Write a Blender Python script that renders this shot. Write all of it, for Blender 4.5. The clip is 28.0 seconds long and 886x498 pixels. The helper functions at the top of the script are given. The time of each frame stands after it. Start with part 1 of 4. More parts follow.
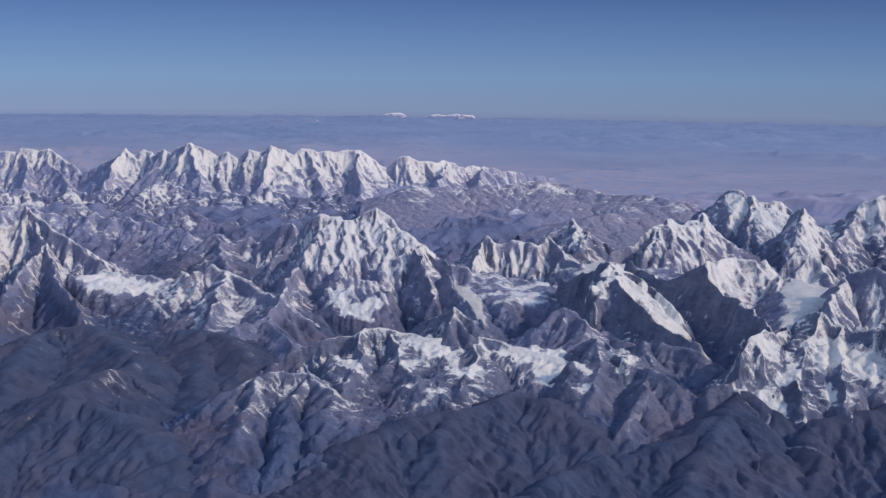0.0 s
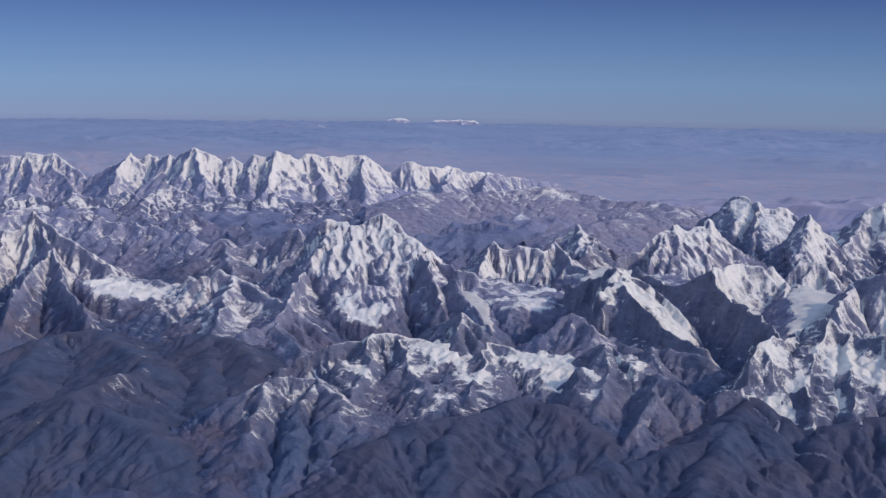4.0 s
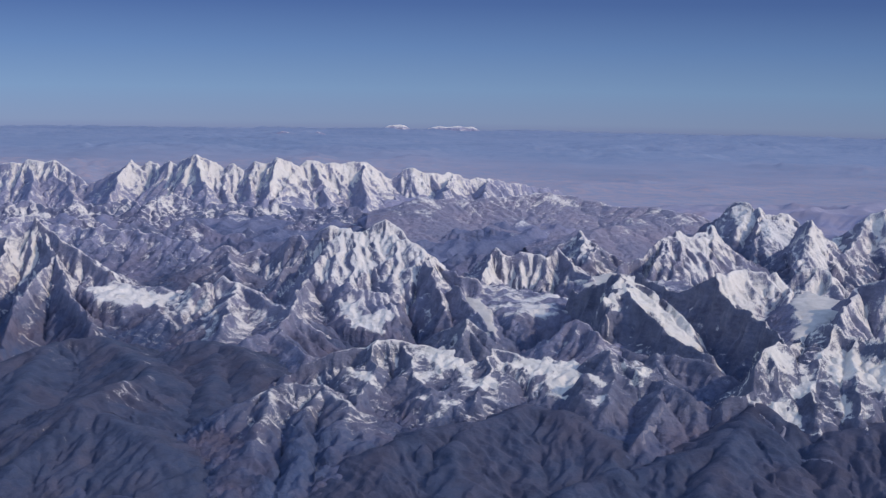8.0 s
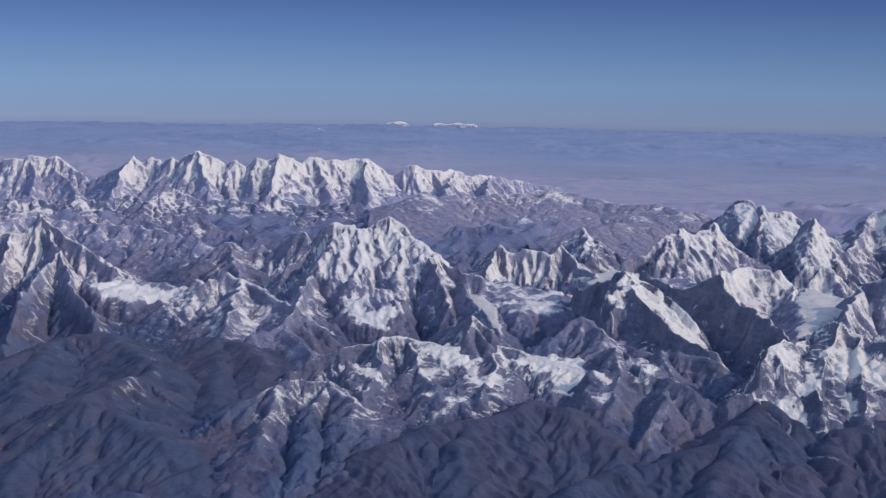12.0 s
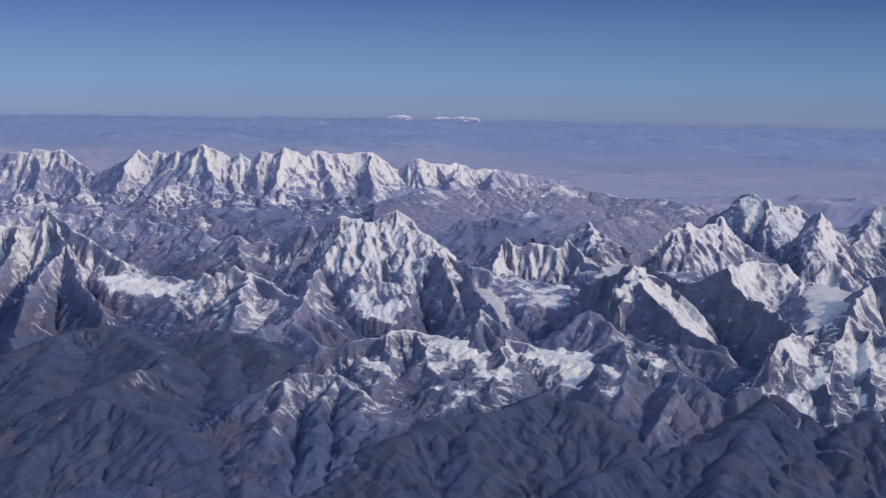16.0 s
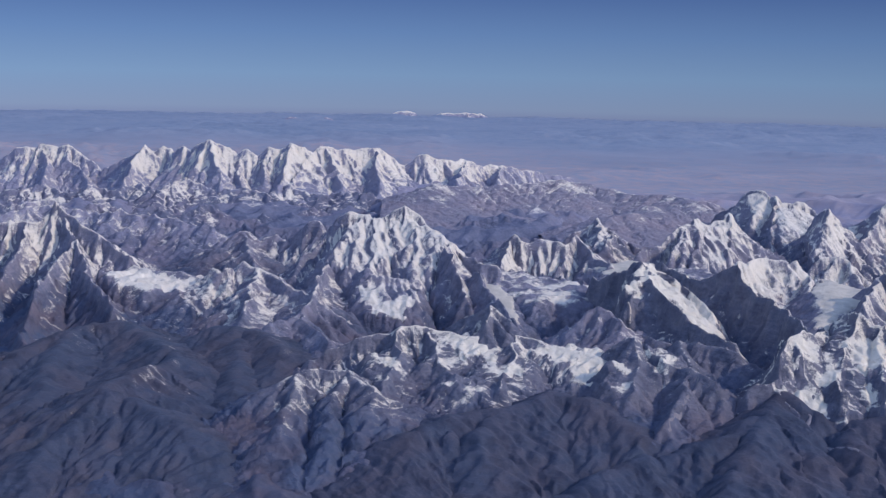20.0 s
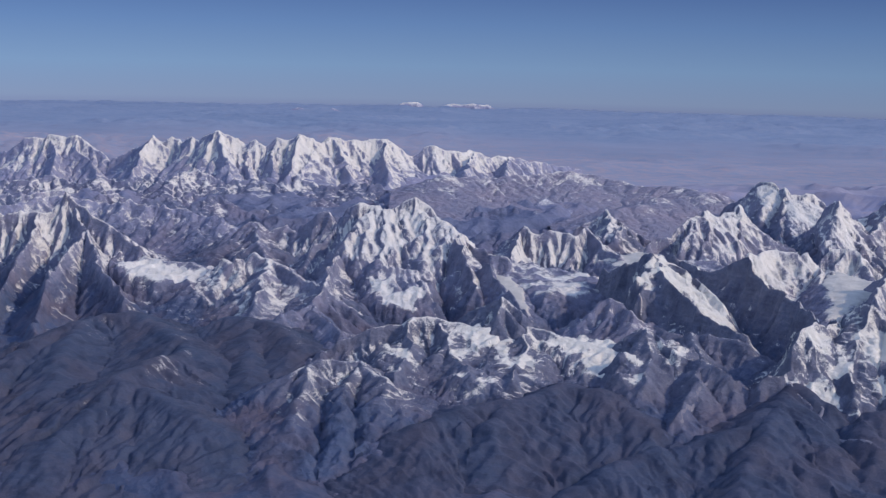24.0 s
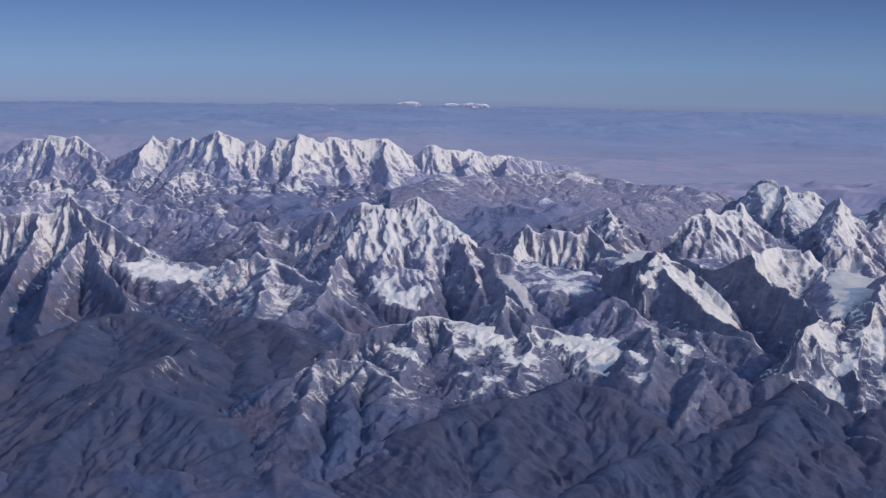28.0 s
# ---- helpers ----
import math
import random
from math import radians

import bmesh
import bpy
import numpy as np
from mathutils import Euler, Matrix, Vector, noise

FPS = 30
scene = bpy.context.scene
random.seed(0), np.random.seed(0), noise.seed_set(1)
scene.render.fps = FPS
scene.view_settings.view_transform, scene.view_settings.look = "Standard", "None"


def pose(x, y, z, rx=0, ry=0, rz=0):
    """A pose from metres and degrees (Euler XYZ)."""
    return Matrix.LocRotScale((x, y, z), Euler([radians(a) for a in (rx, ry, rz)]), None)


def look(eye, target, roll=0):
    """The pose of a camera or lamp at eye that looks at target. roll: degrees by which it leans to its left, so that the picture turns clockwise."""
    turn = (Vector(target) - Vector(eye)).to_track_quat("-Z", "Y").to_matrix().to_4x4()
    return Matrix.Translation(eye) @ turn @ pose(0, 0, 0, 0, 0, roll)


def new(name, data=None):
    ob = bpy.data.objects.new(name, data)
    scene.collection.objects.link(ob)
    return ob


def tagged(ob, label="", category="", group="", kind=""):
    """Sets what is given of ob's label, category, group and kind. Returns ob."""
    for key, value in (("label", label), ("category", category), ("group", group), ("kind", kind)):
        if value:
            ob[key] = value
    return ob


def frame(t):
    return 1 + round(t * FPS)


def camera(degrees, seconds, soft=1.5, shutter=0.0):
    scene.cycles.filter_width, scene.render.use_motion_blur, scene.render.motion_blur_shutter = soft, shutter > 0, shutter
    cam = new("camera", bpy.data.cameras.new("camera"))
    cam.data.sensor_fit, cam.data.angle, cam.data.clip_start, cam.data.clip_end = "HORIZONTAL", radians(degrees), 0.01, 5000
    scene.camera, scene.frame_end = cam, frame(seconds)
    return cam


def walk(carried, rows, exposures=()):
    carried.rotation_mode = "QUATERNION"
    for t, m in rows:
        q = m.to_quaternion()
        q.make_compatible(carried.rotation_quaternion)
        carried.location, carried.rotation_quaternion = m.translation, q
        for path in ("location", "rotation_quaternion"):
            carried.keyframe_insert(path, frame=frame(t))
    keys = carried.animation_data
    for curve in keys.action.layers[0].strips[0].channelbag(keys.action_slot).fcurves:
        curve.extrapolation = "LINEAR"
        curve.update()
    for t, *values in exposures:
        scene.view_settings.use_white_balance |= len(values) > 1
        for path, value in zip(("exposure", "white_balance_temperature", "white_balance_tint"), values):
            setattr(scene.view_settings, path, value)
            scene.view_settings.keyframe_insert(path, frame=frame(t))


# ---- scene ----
# The world is drawn at a hundredth of its size: one unit stands for 100 m of the range, heights are hundreds of metres above the sea.
# ---------------------------------------------------------------- camera
cam = camera(40, 28.0, 1.3)
# seconds, tilt below the level, lean, turn to the left (degrees)
TURNS = [
    (0, 8.550, 0.800, -1.199), (0.5, 8.546, 0.805, -1.194), (1, 8.510, 0.823, -1.184),
    (1.5, 8.487, 0.799, -1.221), (2, 8.486, 0.815, -1.219), (2.5, 8.399, 0.844, -1.173),
    (3, 8.422, 0.881, -1.149), (3.5, 8.303, 0.934, -1.088), (5.5, 8.278, 0.918, -1.199),
    (6, 8.191, 0.877, -1.185), (6.5, 8.170, 0.921, -1.178), (7, 8.113, 0.928, -1.163),
    (7.5, 7.991, 0.899, -1.155), (8, 7.991, 0.861, -1.169), (8.5, 7.962, 0.901, -1.139),
    (9, 7.852, 0.858, -1.098), (9.5, 7.826, 0.884, -1.035), (10, 7.797, 0.899, -1.017),
    (10.5, 7.838, 0.950, -1.052), (11, 7.958, 1.000, -1.110), (11.5, 8.018, 1.032, -1.139),
    (12, 8.134, 1.017, -1.206), (12.5, 8.190, 1.063, -1.205), (14.5, 8.417, 0.986, -1.264),
    (15, 8.385, 0.935, -1.211), (15.5, 8.410, 0.986, -1.162), (16, 8.431, 1.036, -1.107),
    (16.5, 8.473, 1.036, -1.076), (17, 8.471, 1.053, -1.062), (17.5, 8.468, 1.062, -1.019),
    (18, 8.497, 1.095, -1.017), (18.5, 8.532, 1.109, -0.949), (19, 8.568, 1.112, -1.000),
    (19.5, 8.565, 1.095, -0.971), (20, 8.627, 1.144, -0.924), (20.5, 8.635, 1.167, -0.887),
    (21, 8.716, 1.182, -0.871), (21.5, 8.853, 1.205, -0.888), (23.5, 8.981, 1.176, -0.763),
    (24, 9.045, 1.231, -0.672), (24.5, 9.075, 1.178, -0.710), (25, 9.003, 1.033, -0.687),
    (25.5, 9.120, 1.082, -0.744), (26, 9.201, 1.016, -0.841), (26.5, 9.200, 1.015, -0.870),
    (27, 9.239, 1.006, -0.863), (27.5, 9.150, 0.992, -0.824), (28, 9.078, 0.985, -0.780),
]
rows = []
for t, tilt, lean, turn in TURNS:
    s = (14 - t) / 28
    rows.append((t, pose(7.7 * s, 0.54 * s, 105 + 0.06 * s, 90 - tilt, 0, turn) @ pose(0, 0, 0, 0, 0, lean)))
walk(cam, rows, [(0, 0.43, 7150, 13), (28, 0.43, 7150, 13)])

# ---------------------------------------------------------------- light
SUN_EL, SUN_AZ = radians(31), radians(116)        # azimuth clockwise from north (+y)
world = bpy.data.worlds.new("sky")
scene.world = world
world.use_nodes = True
wn = world.node_tree
sky = wn.nodes.new("ShaderNodeTexSky")
sky.sky_type = "NISHITA"
sky.sun_disc = False
sky.sun_elevation, sky.sun_rotation = SUN_EL, SUN_AZ
sky.altitude, sky.air_density, sky.dust_density, sky.ozone_density = 3000, 2.6, 0.3, 4.0
tint = wn.nodes.new("ShaderNodeMix")
tint.data_type, tint.blend_type = "RGBA", "MULTIPLY"
tint.inputs[0].default_value = 1.0
tint.inputs[7].default_value = (1.0, 0.915, 1.06, 1)
wn.links.new(sky.outputs[0], tint.inputs[6])
wn.links.new(tint.outputs[2], wn.nodes["Background"].inputs[0])
wn.nodes["Background"].inputs[1].default_value = 0.168
sun = new("sun", bpy.data.lights.new("sun", "SUN"))
sun.data.energy, sun.data.angle, sun.data.color = 1.66, radians(0.53), (1.0, 0.91, 0.80)
toward = Vector((math.sin(SUN_AZ) * math.cos(SUN_EL), math.cos(SUN_AZ) * math.cos(SUN_EL), math.sin(SUN_EL)))
sun.matrix_world = look(toward * 1000, (0, 0, 0))

# ---------------------------------------------------------------- materials
def nodes_of(name):
    m = bpy.data.materials.new(name)
    m.use_nodes = True
    return m, m.node_tree.nodes, m.node_tree.links, m.node_tree.nodes["Principled BSDF"]


def noise_node(n, l, coord, scale, detail=6, rough=0.6, stretch=(1, 1, 1)):
    mp = n.new("ShaderNodeMapping")
    mp.inputs["Scale"].default_value = stretch
    l.new(coord, mp.inputs[0])
    t = n.new("ShaderNodeTexNoise")
    t.inputs["Scale"].default_value, t.inputs["Detail"].default_value, t.inputs["Roughness"].default_value = scale, detail, rough
    l.new(mp.outputs[0], t.inputs[0])
    return t.outputs[0]


def ramp(n, l, fac, stops):
    r = n.new("ShaderNodeValToRGB")
    while len(r.color_ramp.elements) < len(stops):
        r.color_ramp.elements.new(0.5)
    for e, (p, c) in zip(r.color_ramp.elements, stops):
        e.position, e.color = p, (*c, 1)
    l.new(fac, r.inputs[0])
    return r.outputs[0]


def mix(n, l, fac, a, b, kind="MIX"):
    m = n.new("ShaderNodeMix")
    m.data_type, m.blend_type = "RGBA", kind
    for sock, v in ((m.inputs[0], fac), (m.inputs[6], a), (m.inputs[7], b)):
        if isinstance(v, (float, int)):
            sock.default_value = v
        elif isinstance(v, tuple):
            sock.default_value = (*v, 1)
        else:
            l.new(v, sock)
    return m.outputs[2]


def calc(n, l, op, a, b):
    m = n.new("ShaderNodeMath")
    m.operation = op
    for sock, v in zip(m.inputs, (a, b)):
        if isinstance(v, (float, int)):
            sock.default_value = v
        else:
            l.new(v, sock)
    return m.outputs[0]


def scrub_patches(n, l, coord):
    """Dark scrub and paler bare ground in uneven patches."""
    t = noise_node(n, l, coord, 0.22, 7, 0.68)
    return ramp(n, l, t, [(0.36, (0.68, 0.70, 0.74)), (0.50, (0.98, 0.98, 0.98)), (0.68, (1.18, 1.14, 1.10))])


def crag_node(n, l, coord, scale):
    crag = n.new("ShaderNodeTexNoise")
    crag.noise_type = "RIDGED_MULTIFRACTAL"
    for key, v in (("Scale", scale), ("Detail", 10), ("Roughness", 0.62), ("Lacunarity", 2.1), ("Offset", 0.9), ("Gain", 2.0)):
        crag.inputs[key].default_value = v
    l.new(coord, crag.inputs[0])
    return crag.outputs[0]


def terrain_material(name, rock, snow=(0.745, 0.69, 0.645), grain=1.0, bump=0.6, scrub=None, mottle=False):
    """Rock in three tones with beds and scree, and snow where the mesh's snow value lets it lie."""
    m, n, l, p = nodes_of(name)
    pos = n.new("ShaderNodeNewGeometry").outputs["Position"]
    big = noise_node(n, l, pos, 0.09 * grain, 5, 0.6)
    mid = noise_node(n, l, pos, 0.7 * grain, 8, 0.65)
    beds = noise_node(n, l, pos, 0.5 * grain, 5, 0.6, (0.5, 0.5, 3.5))
    fine = noise_node(n, l, pos, 4.5 * grain, 8, 0.75)
    col = ramp(n, l, mid, [(0.28, rock[0]), (0.5, rock[1]), (0.72, rock[2])])
    col = mix(n, l, 0.32, col, ramp(n, l, beds, [(0.35, rock[0]), (0.62, rock[2])]))
    col = mix(n, l, ramp(n, l, big, [(0.42, (0, 0, 0)), (0.62, (1, 1, 1))]), col, mix(n, l, 0.6, col, rock[3]))
    col = mix(n, l, 0.5, col, mix(n, l, 1.0, col, ramp(n, l, fine, [(0.25, (0.45, 0.45, 0.45)), (0.75, (1.35, 1.35, 1.35))]), "MULTIPLY"))
    if scrub:
        sep = n.new("ShaderNodeSeparateXYZ")
        l.new(pos, sep.inputs[0])
        mr = n.new("ShaderNodeMapRange")
        mr.inputs["From Min"].default_value, mr.inputs["From Max"].default_value = 58.5, 53.0
        l.new(calc(n, l, "ADD", sep.outputs[2], calc(n, l, "MULTIPLY", mid, 5.0)), mr.inputs[0])
        low = ramp(n, l, mid, [(0.3, scrub[0]), (0.52, scrub[1]), (0.74, scrub[2])])
        col = mix(n, l, mr.outputs[0], col, mix(n, l, ramp(n, l, big, [(0.4, (0, 0, 0)), (0.65, (1, 1, 1))]), low, scrub[3]))
        mottle = True
    if mottle:
        col = mix(n, l, 1.0, col, scrub_patches(n, l, pos), "MULTIPLY")
    at = n.new("ShaderNodeAttribute")
    at.attribute_name = "snow"
    lie = calc(n, l, "ADD", at.outputs["Fac"], calc(n, l, "MULTIPLY", calc(n, l, "SUBTRACT", fine, 0.5), 2.1))
    lie = calc(n, l, "ADD", lie, calc(n, l, "MULTIPLY", calc(n, l, "SUBTRACT", beds, 0.5), 0.45))
    lie = ramp(n, l, lie, [(0.38, (0, 0, 0)), (0.54, (0.42, 0.42, 0.42)), (0.78, (1, 1, 1))])
    white = mix(n, l, ramp(n, l, mid, [(0.3, (0, 0, 0)), (0.75, (1, 1, 1))]), snow, tuple(0.86 * c for c in snow))
    l.new(mix(n, l, lie, col, white), p.inputs["Base Color"])
    p.inputs["Roughness"].default_value = 0.85
    p.inputs["Specular IOR Level"].default_value = 0.25
    b = n.new("ShaderNodeBump")
    b.inputs["Strength"].default_value, b.inputs["Distance"].default_value = bump, 0.55 / grain
    l.new(calc(n, l, "ADD", calc(n, l, "MULTIPLY", crag_node(n, l, pos, 0.55 * grain), 0.55), calc(n, l, "MULTIPLY", fine, 0.6)), b.inputs["Height"])
    l.new(b.outputs[0], p.inputs["Normal"])
    return m


# Near rock leans blue: some haze is put into its colour.
SLATE = ((0.120, 0.133, 0.217), (0.175, 0.184, 0.276), (0.265, 0.265, 0.349), (0.210, 0.195, 0.267))
# Slate for far rock, paled and blued in colour to stand for haze.
HAZED_SLATE = ((0.185, 0.196, 0.310), (0.240, 0.248, 0.365), (0.325, 0.325, 0.430), (0.280, 0.268, 0.365))
# Brown slopes tinted blue, with the foreground's haze in the colour.
HAZED_BROWN = ((0.055, 0.083, 0.160), (0.072, 0.097, 0.173), (0.096, 0.112, 0.184), (0.122, 0.108, 0.155))
# Plateau earth with the blue of distant haze mixed into its colour.
HAZED_DUST = ((0.152, 0.206, 0.312), (0.188, 0.240, 0.345), (0.228, 0.258, 0.342), (0.350, 0.280, 0.318))
DRY = ((0.180, 0.184, 0.270), (0.220, 0.216, 0.298), (0.272, 0.252, 0.322), (0.285, 0.246, 0.310))
mountain_rock = terrain_material("mountain_rock", SLATE, scrub=HAZED_BROWN)
dark_rock = terrain_material("dark_rock", ((0.088, 0.101, 0.168), (0.135, 0.145, 0.218), (0.220, 0.222, 0.285), (0.160, 0.158, 0.215)), snow=(0.755, 0.70, 0.64), scrub=HAZED_BROWN)
hill_rock = terrain_material("hill_rock", tuple(tuple(0.65 * c for c in tone) for tone in HAZED_BROWN), bump=0.3, mottle=True)
# Valley tones lightened and blued: haze over the middle distance, put into colour.
VALLEY = ((0.098, 0.120, 0.205), (0.122, 0.142, 0.232), (0.155, 0.168, 0.258), (0.165, 0.160, 0.240))
valley_rock = terrain_material("valley_rock", HAZED_SLATE, grain=0.6, scrub=VALLEY)
far_rock = terrain_material("far_rock", HAZED_SLATE, grain=0.6)
dry_rock = terrain_material("dry_rock", DRY, grain=0.6)


def glacier_material():
    m, n, l, p = nodes_of("glacier_ice")
    pos = n.new("ShaderNodeNewGeometry").outputs["Position"]
    a = noise_node(n, l, pos, 0.35, 6, 0.6)
    f = noise_node(n, l, pos, 2.6, 7, 0.7, (1, 2.2, 1))
    col = ramp(n, l, a, [(0.30, (0.42, 0.385, 0.355)), (0.55, (0.54, 0.49, 0.445)), (0.75, (0.62, 0.565, 0.515))])
    col = mix(n, l, ramp(n, l, f, [(0.56, (0, 0, 0)), (0.72, (0.5, 0.5, 0.5))]), col, (0.42, 0.42, 0.47))
    l.new(col, p.inputs["Base Color"])
    p.inputs["Roughness"].default_value = 0.7
    b = n.new("ShaderNodeBump")
    b.inputs["Strength"].default_value, b.inputs["Distance"].default_value = 0.5, 0.3
    l.new(f, b.inputs["Height"])
    l.new(b.outputs[0], p.inputs["Normal"])
    return m


def gravel_material():
    m, n, l, p = nodes_of("pale_gravel")
    pos = n.new("ShaderNodeNewGeometry").outputs["Position"]
    f = noise_node(n, l, pos, 2.5, 7, 0.7)
    l.new(ramp(n, l, f, [(0.3, (0.13, 0.13, 0.175)), (0.55, (0.19, 0.18, 0.22)), (0.75, (0.28, 0.26, 0.29))]), p.inputs["Base Color"])
    p.inputs["Roughness"].default_value = 0.9
    return m


ice = glacier_material()
gravel = gravel_material()

# ---------------------------------------------------------------- land forms
EARTH = 63710.0                                    # the earth's radius, in units


TABLE = np.random.default_rng(7).permutation(1024).astype(np.int32)
TABLE = np.concatenate([TABLE, TABLE])
WAYS = np.linspace(0, 2 * math.pi, 1024, endpoint=False)
WAY_X, WAY_Y = np.cos(WAYS).astype(np.float32), np.sin(WAYS).astype(np.float32)


def grain(x, y, seed=0):
    """Smooth gradient noise, about -1 to 1."""
    ix, iy = np.floor(x), np.floor(y)
    fx, fy = (x - ix).astype(np.float32), (y - iy).astype(np.float32)
    ix, iy = (ix.astype(np.int32) + seed * 131) & 1023, (iy.astype(np.int32) + seed * 57) & 1023
    ux, uy = fx * fx * fx * (fx * (fx * 6 - 15) + 10), fy * fy * fy * (fy * (fy * 6 - 15) + 10)
    row0, row1 = TABLE[ix], TABLE[(ix + 1) & 1023]
    corner = []
    for row, dx in ((row0, 0), (row1, 1)):
        for dy in (0, 1):
            a = TABLE[row + ((iy + dy) & 1023)]
            corner.append(WAY_X[a] * (fx - dx) + WAY_Y[a] * (fy - dy))
    low = corner[0] + (corner[1] - corner[0]) * uy
    high = corner[2] + (corner[3] - corner[2]) * uy
    return (low + (high - low) * ux) * 1.5


def fractal(x, y, size, octaves, seed=0, gain=0.5):
    out, amp = 0, 1.0
    for k in range(octaves):
        out = out + amp * grain(x / size + 17.3 * k, y / size - 9.1 * k, seed + k)
        size, amp = size * 0.49, amp * gain
    return out


def ridged(x, y, size, octaves, seed=0, gain=0.55):
    """Sharp-crested noise, 0 in the gullies to about 1 on the crests."""
    out, amp, weight, total = 0, 1.0, 1.0, 0
    for k in range(octaves):
        r = 1 - np.abs(grain(x / size + 7.7 * k, y / size + 3.1 * k, seed + k)) * 1.25
        r = np.clip(r, 0, 1) ** 2 * weight
        weight = np.clip(r * 1.7, 0, 1)
        out, total = out + amp * r, total + amp
        size, amp = size * 0.47, amp * gain
    return out / total


def step(a, b, v):
    t = np.clip((v - a) / (b - a), 0, 1)
    return t * t * (3 - 2 * t)


def drop(x, y):
    """How far the round earth falls away."""
    return (x * x + y * y) / (2 * EARTH)


def ground_height(x, y):
    """Deep valleys and dissected hills to the south, rough country behind the first range, then the dry plateau with low ranges."""
    wx = x + 6 * fractal(x, y, 34, 3, 91)
    wy = y + 6 * fractal(x, y, 34, 3, 97)
    south = 40 + 7.0 * ridged(wx, wy, 40, 6, 11, 0.42) + 2.0 * fractal(x, y, 60, 2, 5)
    rough = 42.5 + 8.0 * ridged(wx, wy, 30, 6, 15, 0.45) + 3.0 * step(390, 450, y) + 2.0 * fractal(x, y, 80, 2, 6)
    north = 45.5 + 2.6 * fractal(x, y, 150, 3, 21) + 10.5 * ridged(wx, wy * 1.5, 90, 5, 31, 0.5) * step(-0.3, 0.35, fractal(x, y, 300, 2, 41)) * (1 - 0.35 * step(620, 1000, y))
    north = north + 1.8 * ridged(wx * 0.7, wy, 48, 4, 61, 0.5) * step(0.05, 0.6, fractal(x, y, 130, 2, 63))
    north = north + 4.5 * ridged(wx, wy, 26, 5, 19, 0.5) * (1 - step(500, 590, y)) * (1 - step(70, 130, x))
    plain = np.exp(-(((x - 165) / 130) ** 2 + ((y - 660) / 75) ** 2))
    north = north + (43.5 - north) * np.clip(1.5 * plain, 0, 1)
    h = south + (rough - south) * step(270, 330, y + 0.15 * np.abs(x))
    return h + (north - h) * step(440, 560, y + 25 * fractal(x, y, 90, 2, 44) + 0.6 * np.clip(x, 0, 150))


def spread(line, unit, rng, rough, wander=0.0):
    """A crest through its main points, broken into short uneven pieces."""
    pts, sway = [np.array(line[0], float)], np.zeros(3)
    for a, b in zip(line[:-1], line[1:]):
        a, b = np.array(a, float), np.array(b, float)
        n = max(1, int(round(np.hypot(*(b - a)[:2]) / unit)))
        for k in range(1, n + 1):
            p = a + (b - a) * k / n
            if k < n:
                sway = 0.8 * sway + wander * np.array([0.5, 1.0, 0.28]) * rng.normal(size=3)
                p = p + np.array([rng.normal() * 0.22, rng.normal() * 0.22, rng.normal() * 0.24]) * rough * unit + sway
            pts.append(p)
    return pts


def side_spurs(pts, rng, every, reach, fall):
    """Spurs that leave a crest on either side, falling and wandering as they go."""
    out, side = [], 1
    k = 1 + int(rng.integers(every))
    while k < len(pts) - 1:
        t = pts[k + 1][:2] - pts[k - 1][:2]
        t = t / (np.hypot(*t) + 1e-6)
        side = -side
        for sg in (side, -side)[: 1 + (rng.random() < 0.6)]:
            way = math.atan2(t[0] * sg, -t[1] * sg) + rng.normal() * 0.35
            p, length, spur = pts[k] + np.array([0, 0, -0.15]), reach * rng.uniform(0.55, 1.2), [pts[k] + np.array([0, 0, -0.15])]
            parts = max(3, int(length / 2.2))
            for j in range(parts):
                way += rng.normal() * 0.22
                f = fall * (1.15 - 0.5 * j / parts) * rng.uniform(0.55, 1.45)
                go = length / parts
                p = p + np.array([math.cos(way) * go, math.sin(way) * go, -f * go])
                spur.append(p)
            out.append(spur)
        k += int(rng.integers(max(1, every // 2), every + every // 2 + 2))
    return out


FORMS = []                                         # every land form, for things that lie on them


def form(crests, seed, steep=0.62, foot=0.42, bend=7.0, ribs=1.0, rough=0.8, spurs=None, unit=2.0, flutes=0.0, wander=0.0, west=0.0, soft=0.0, faces=(), cut=1.0):
    rng = np.random.default_rng(seed)
    lines = [spread(c, unit, rng, rough, wander) for c in crests]
    owner = list(range(len(lines)))
    if spurs:
        for k, c in enumerate(list(lines)):
            more = side_spurs(c, rng, *spurs)
            lines, owner = lines + more, owner + list(range(len(owner), len(owner) + len(more)))
    f = dict(lines=lines, owner=owner, seed=seed, steep=steep, foot=foot, bend=bend, ribs=ribs, rough=rough, flutes=flutes, size=unit / 2, west=west, soft=soft, faces=faces, cut=cut)
    FORMS.append(f)
    return f


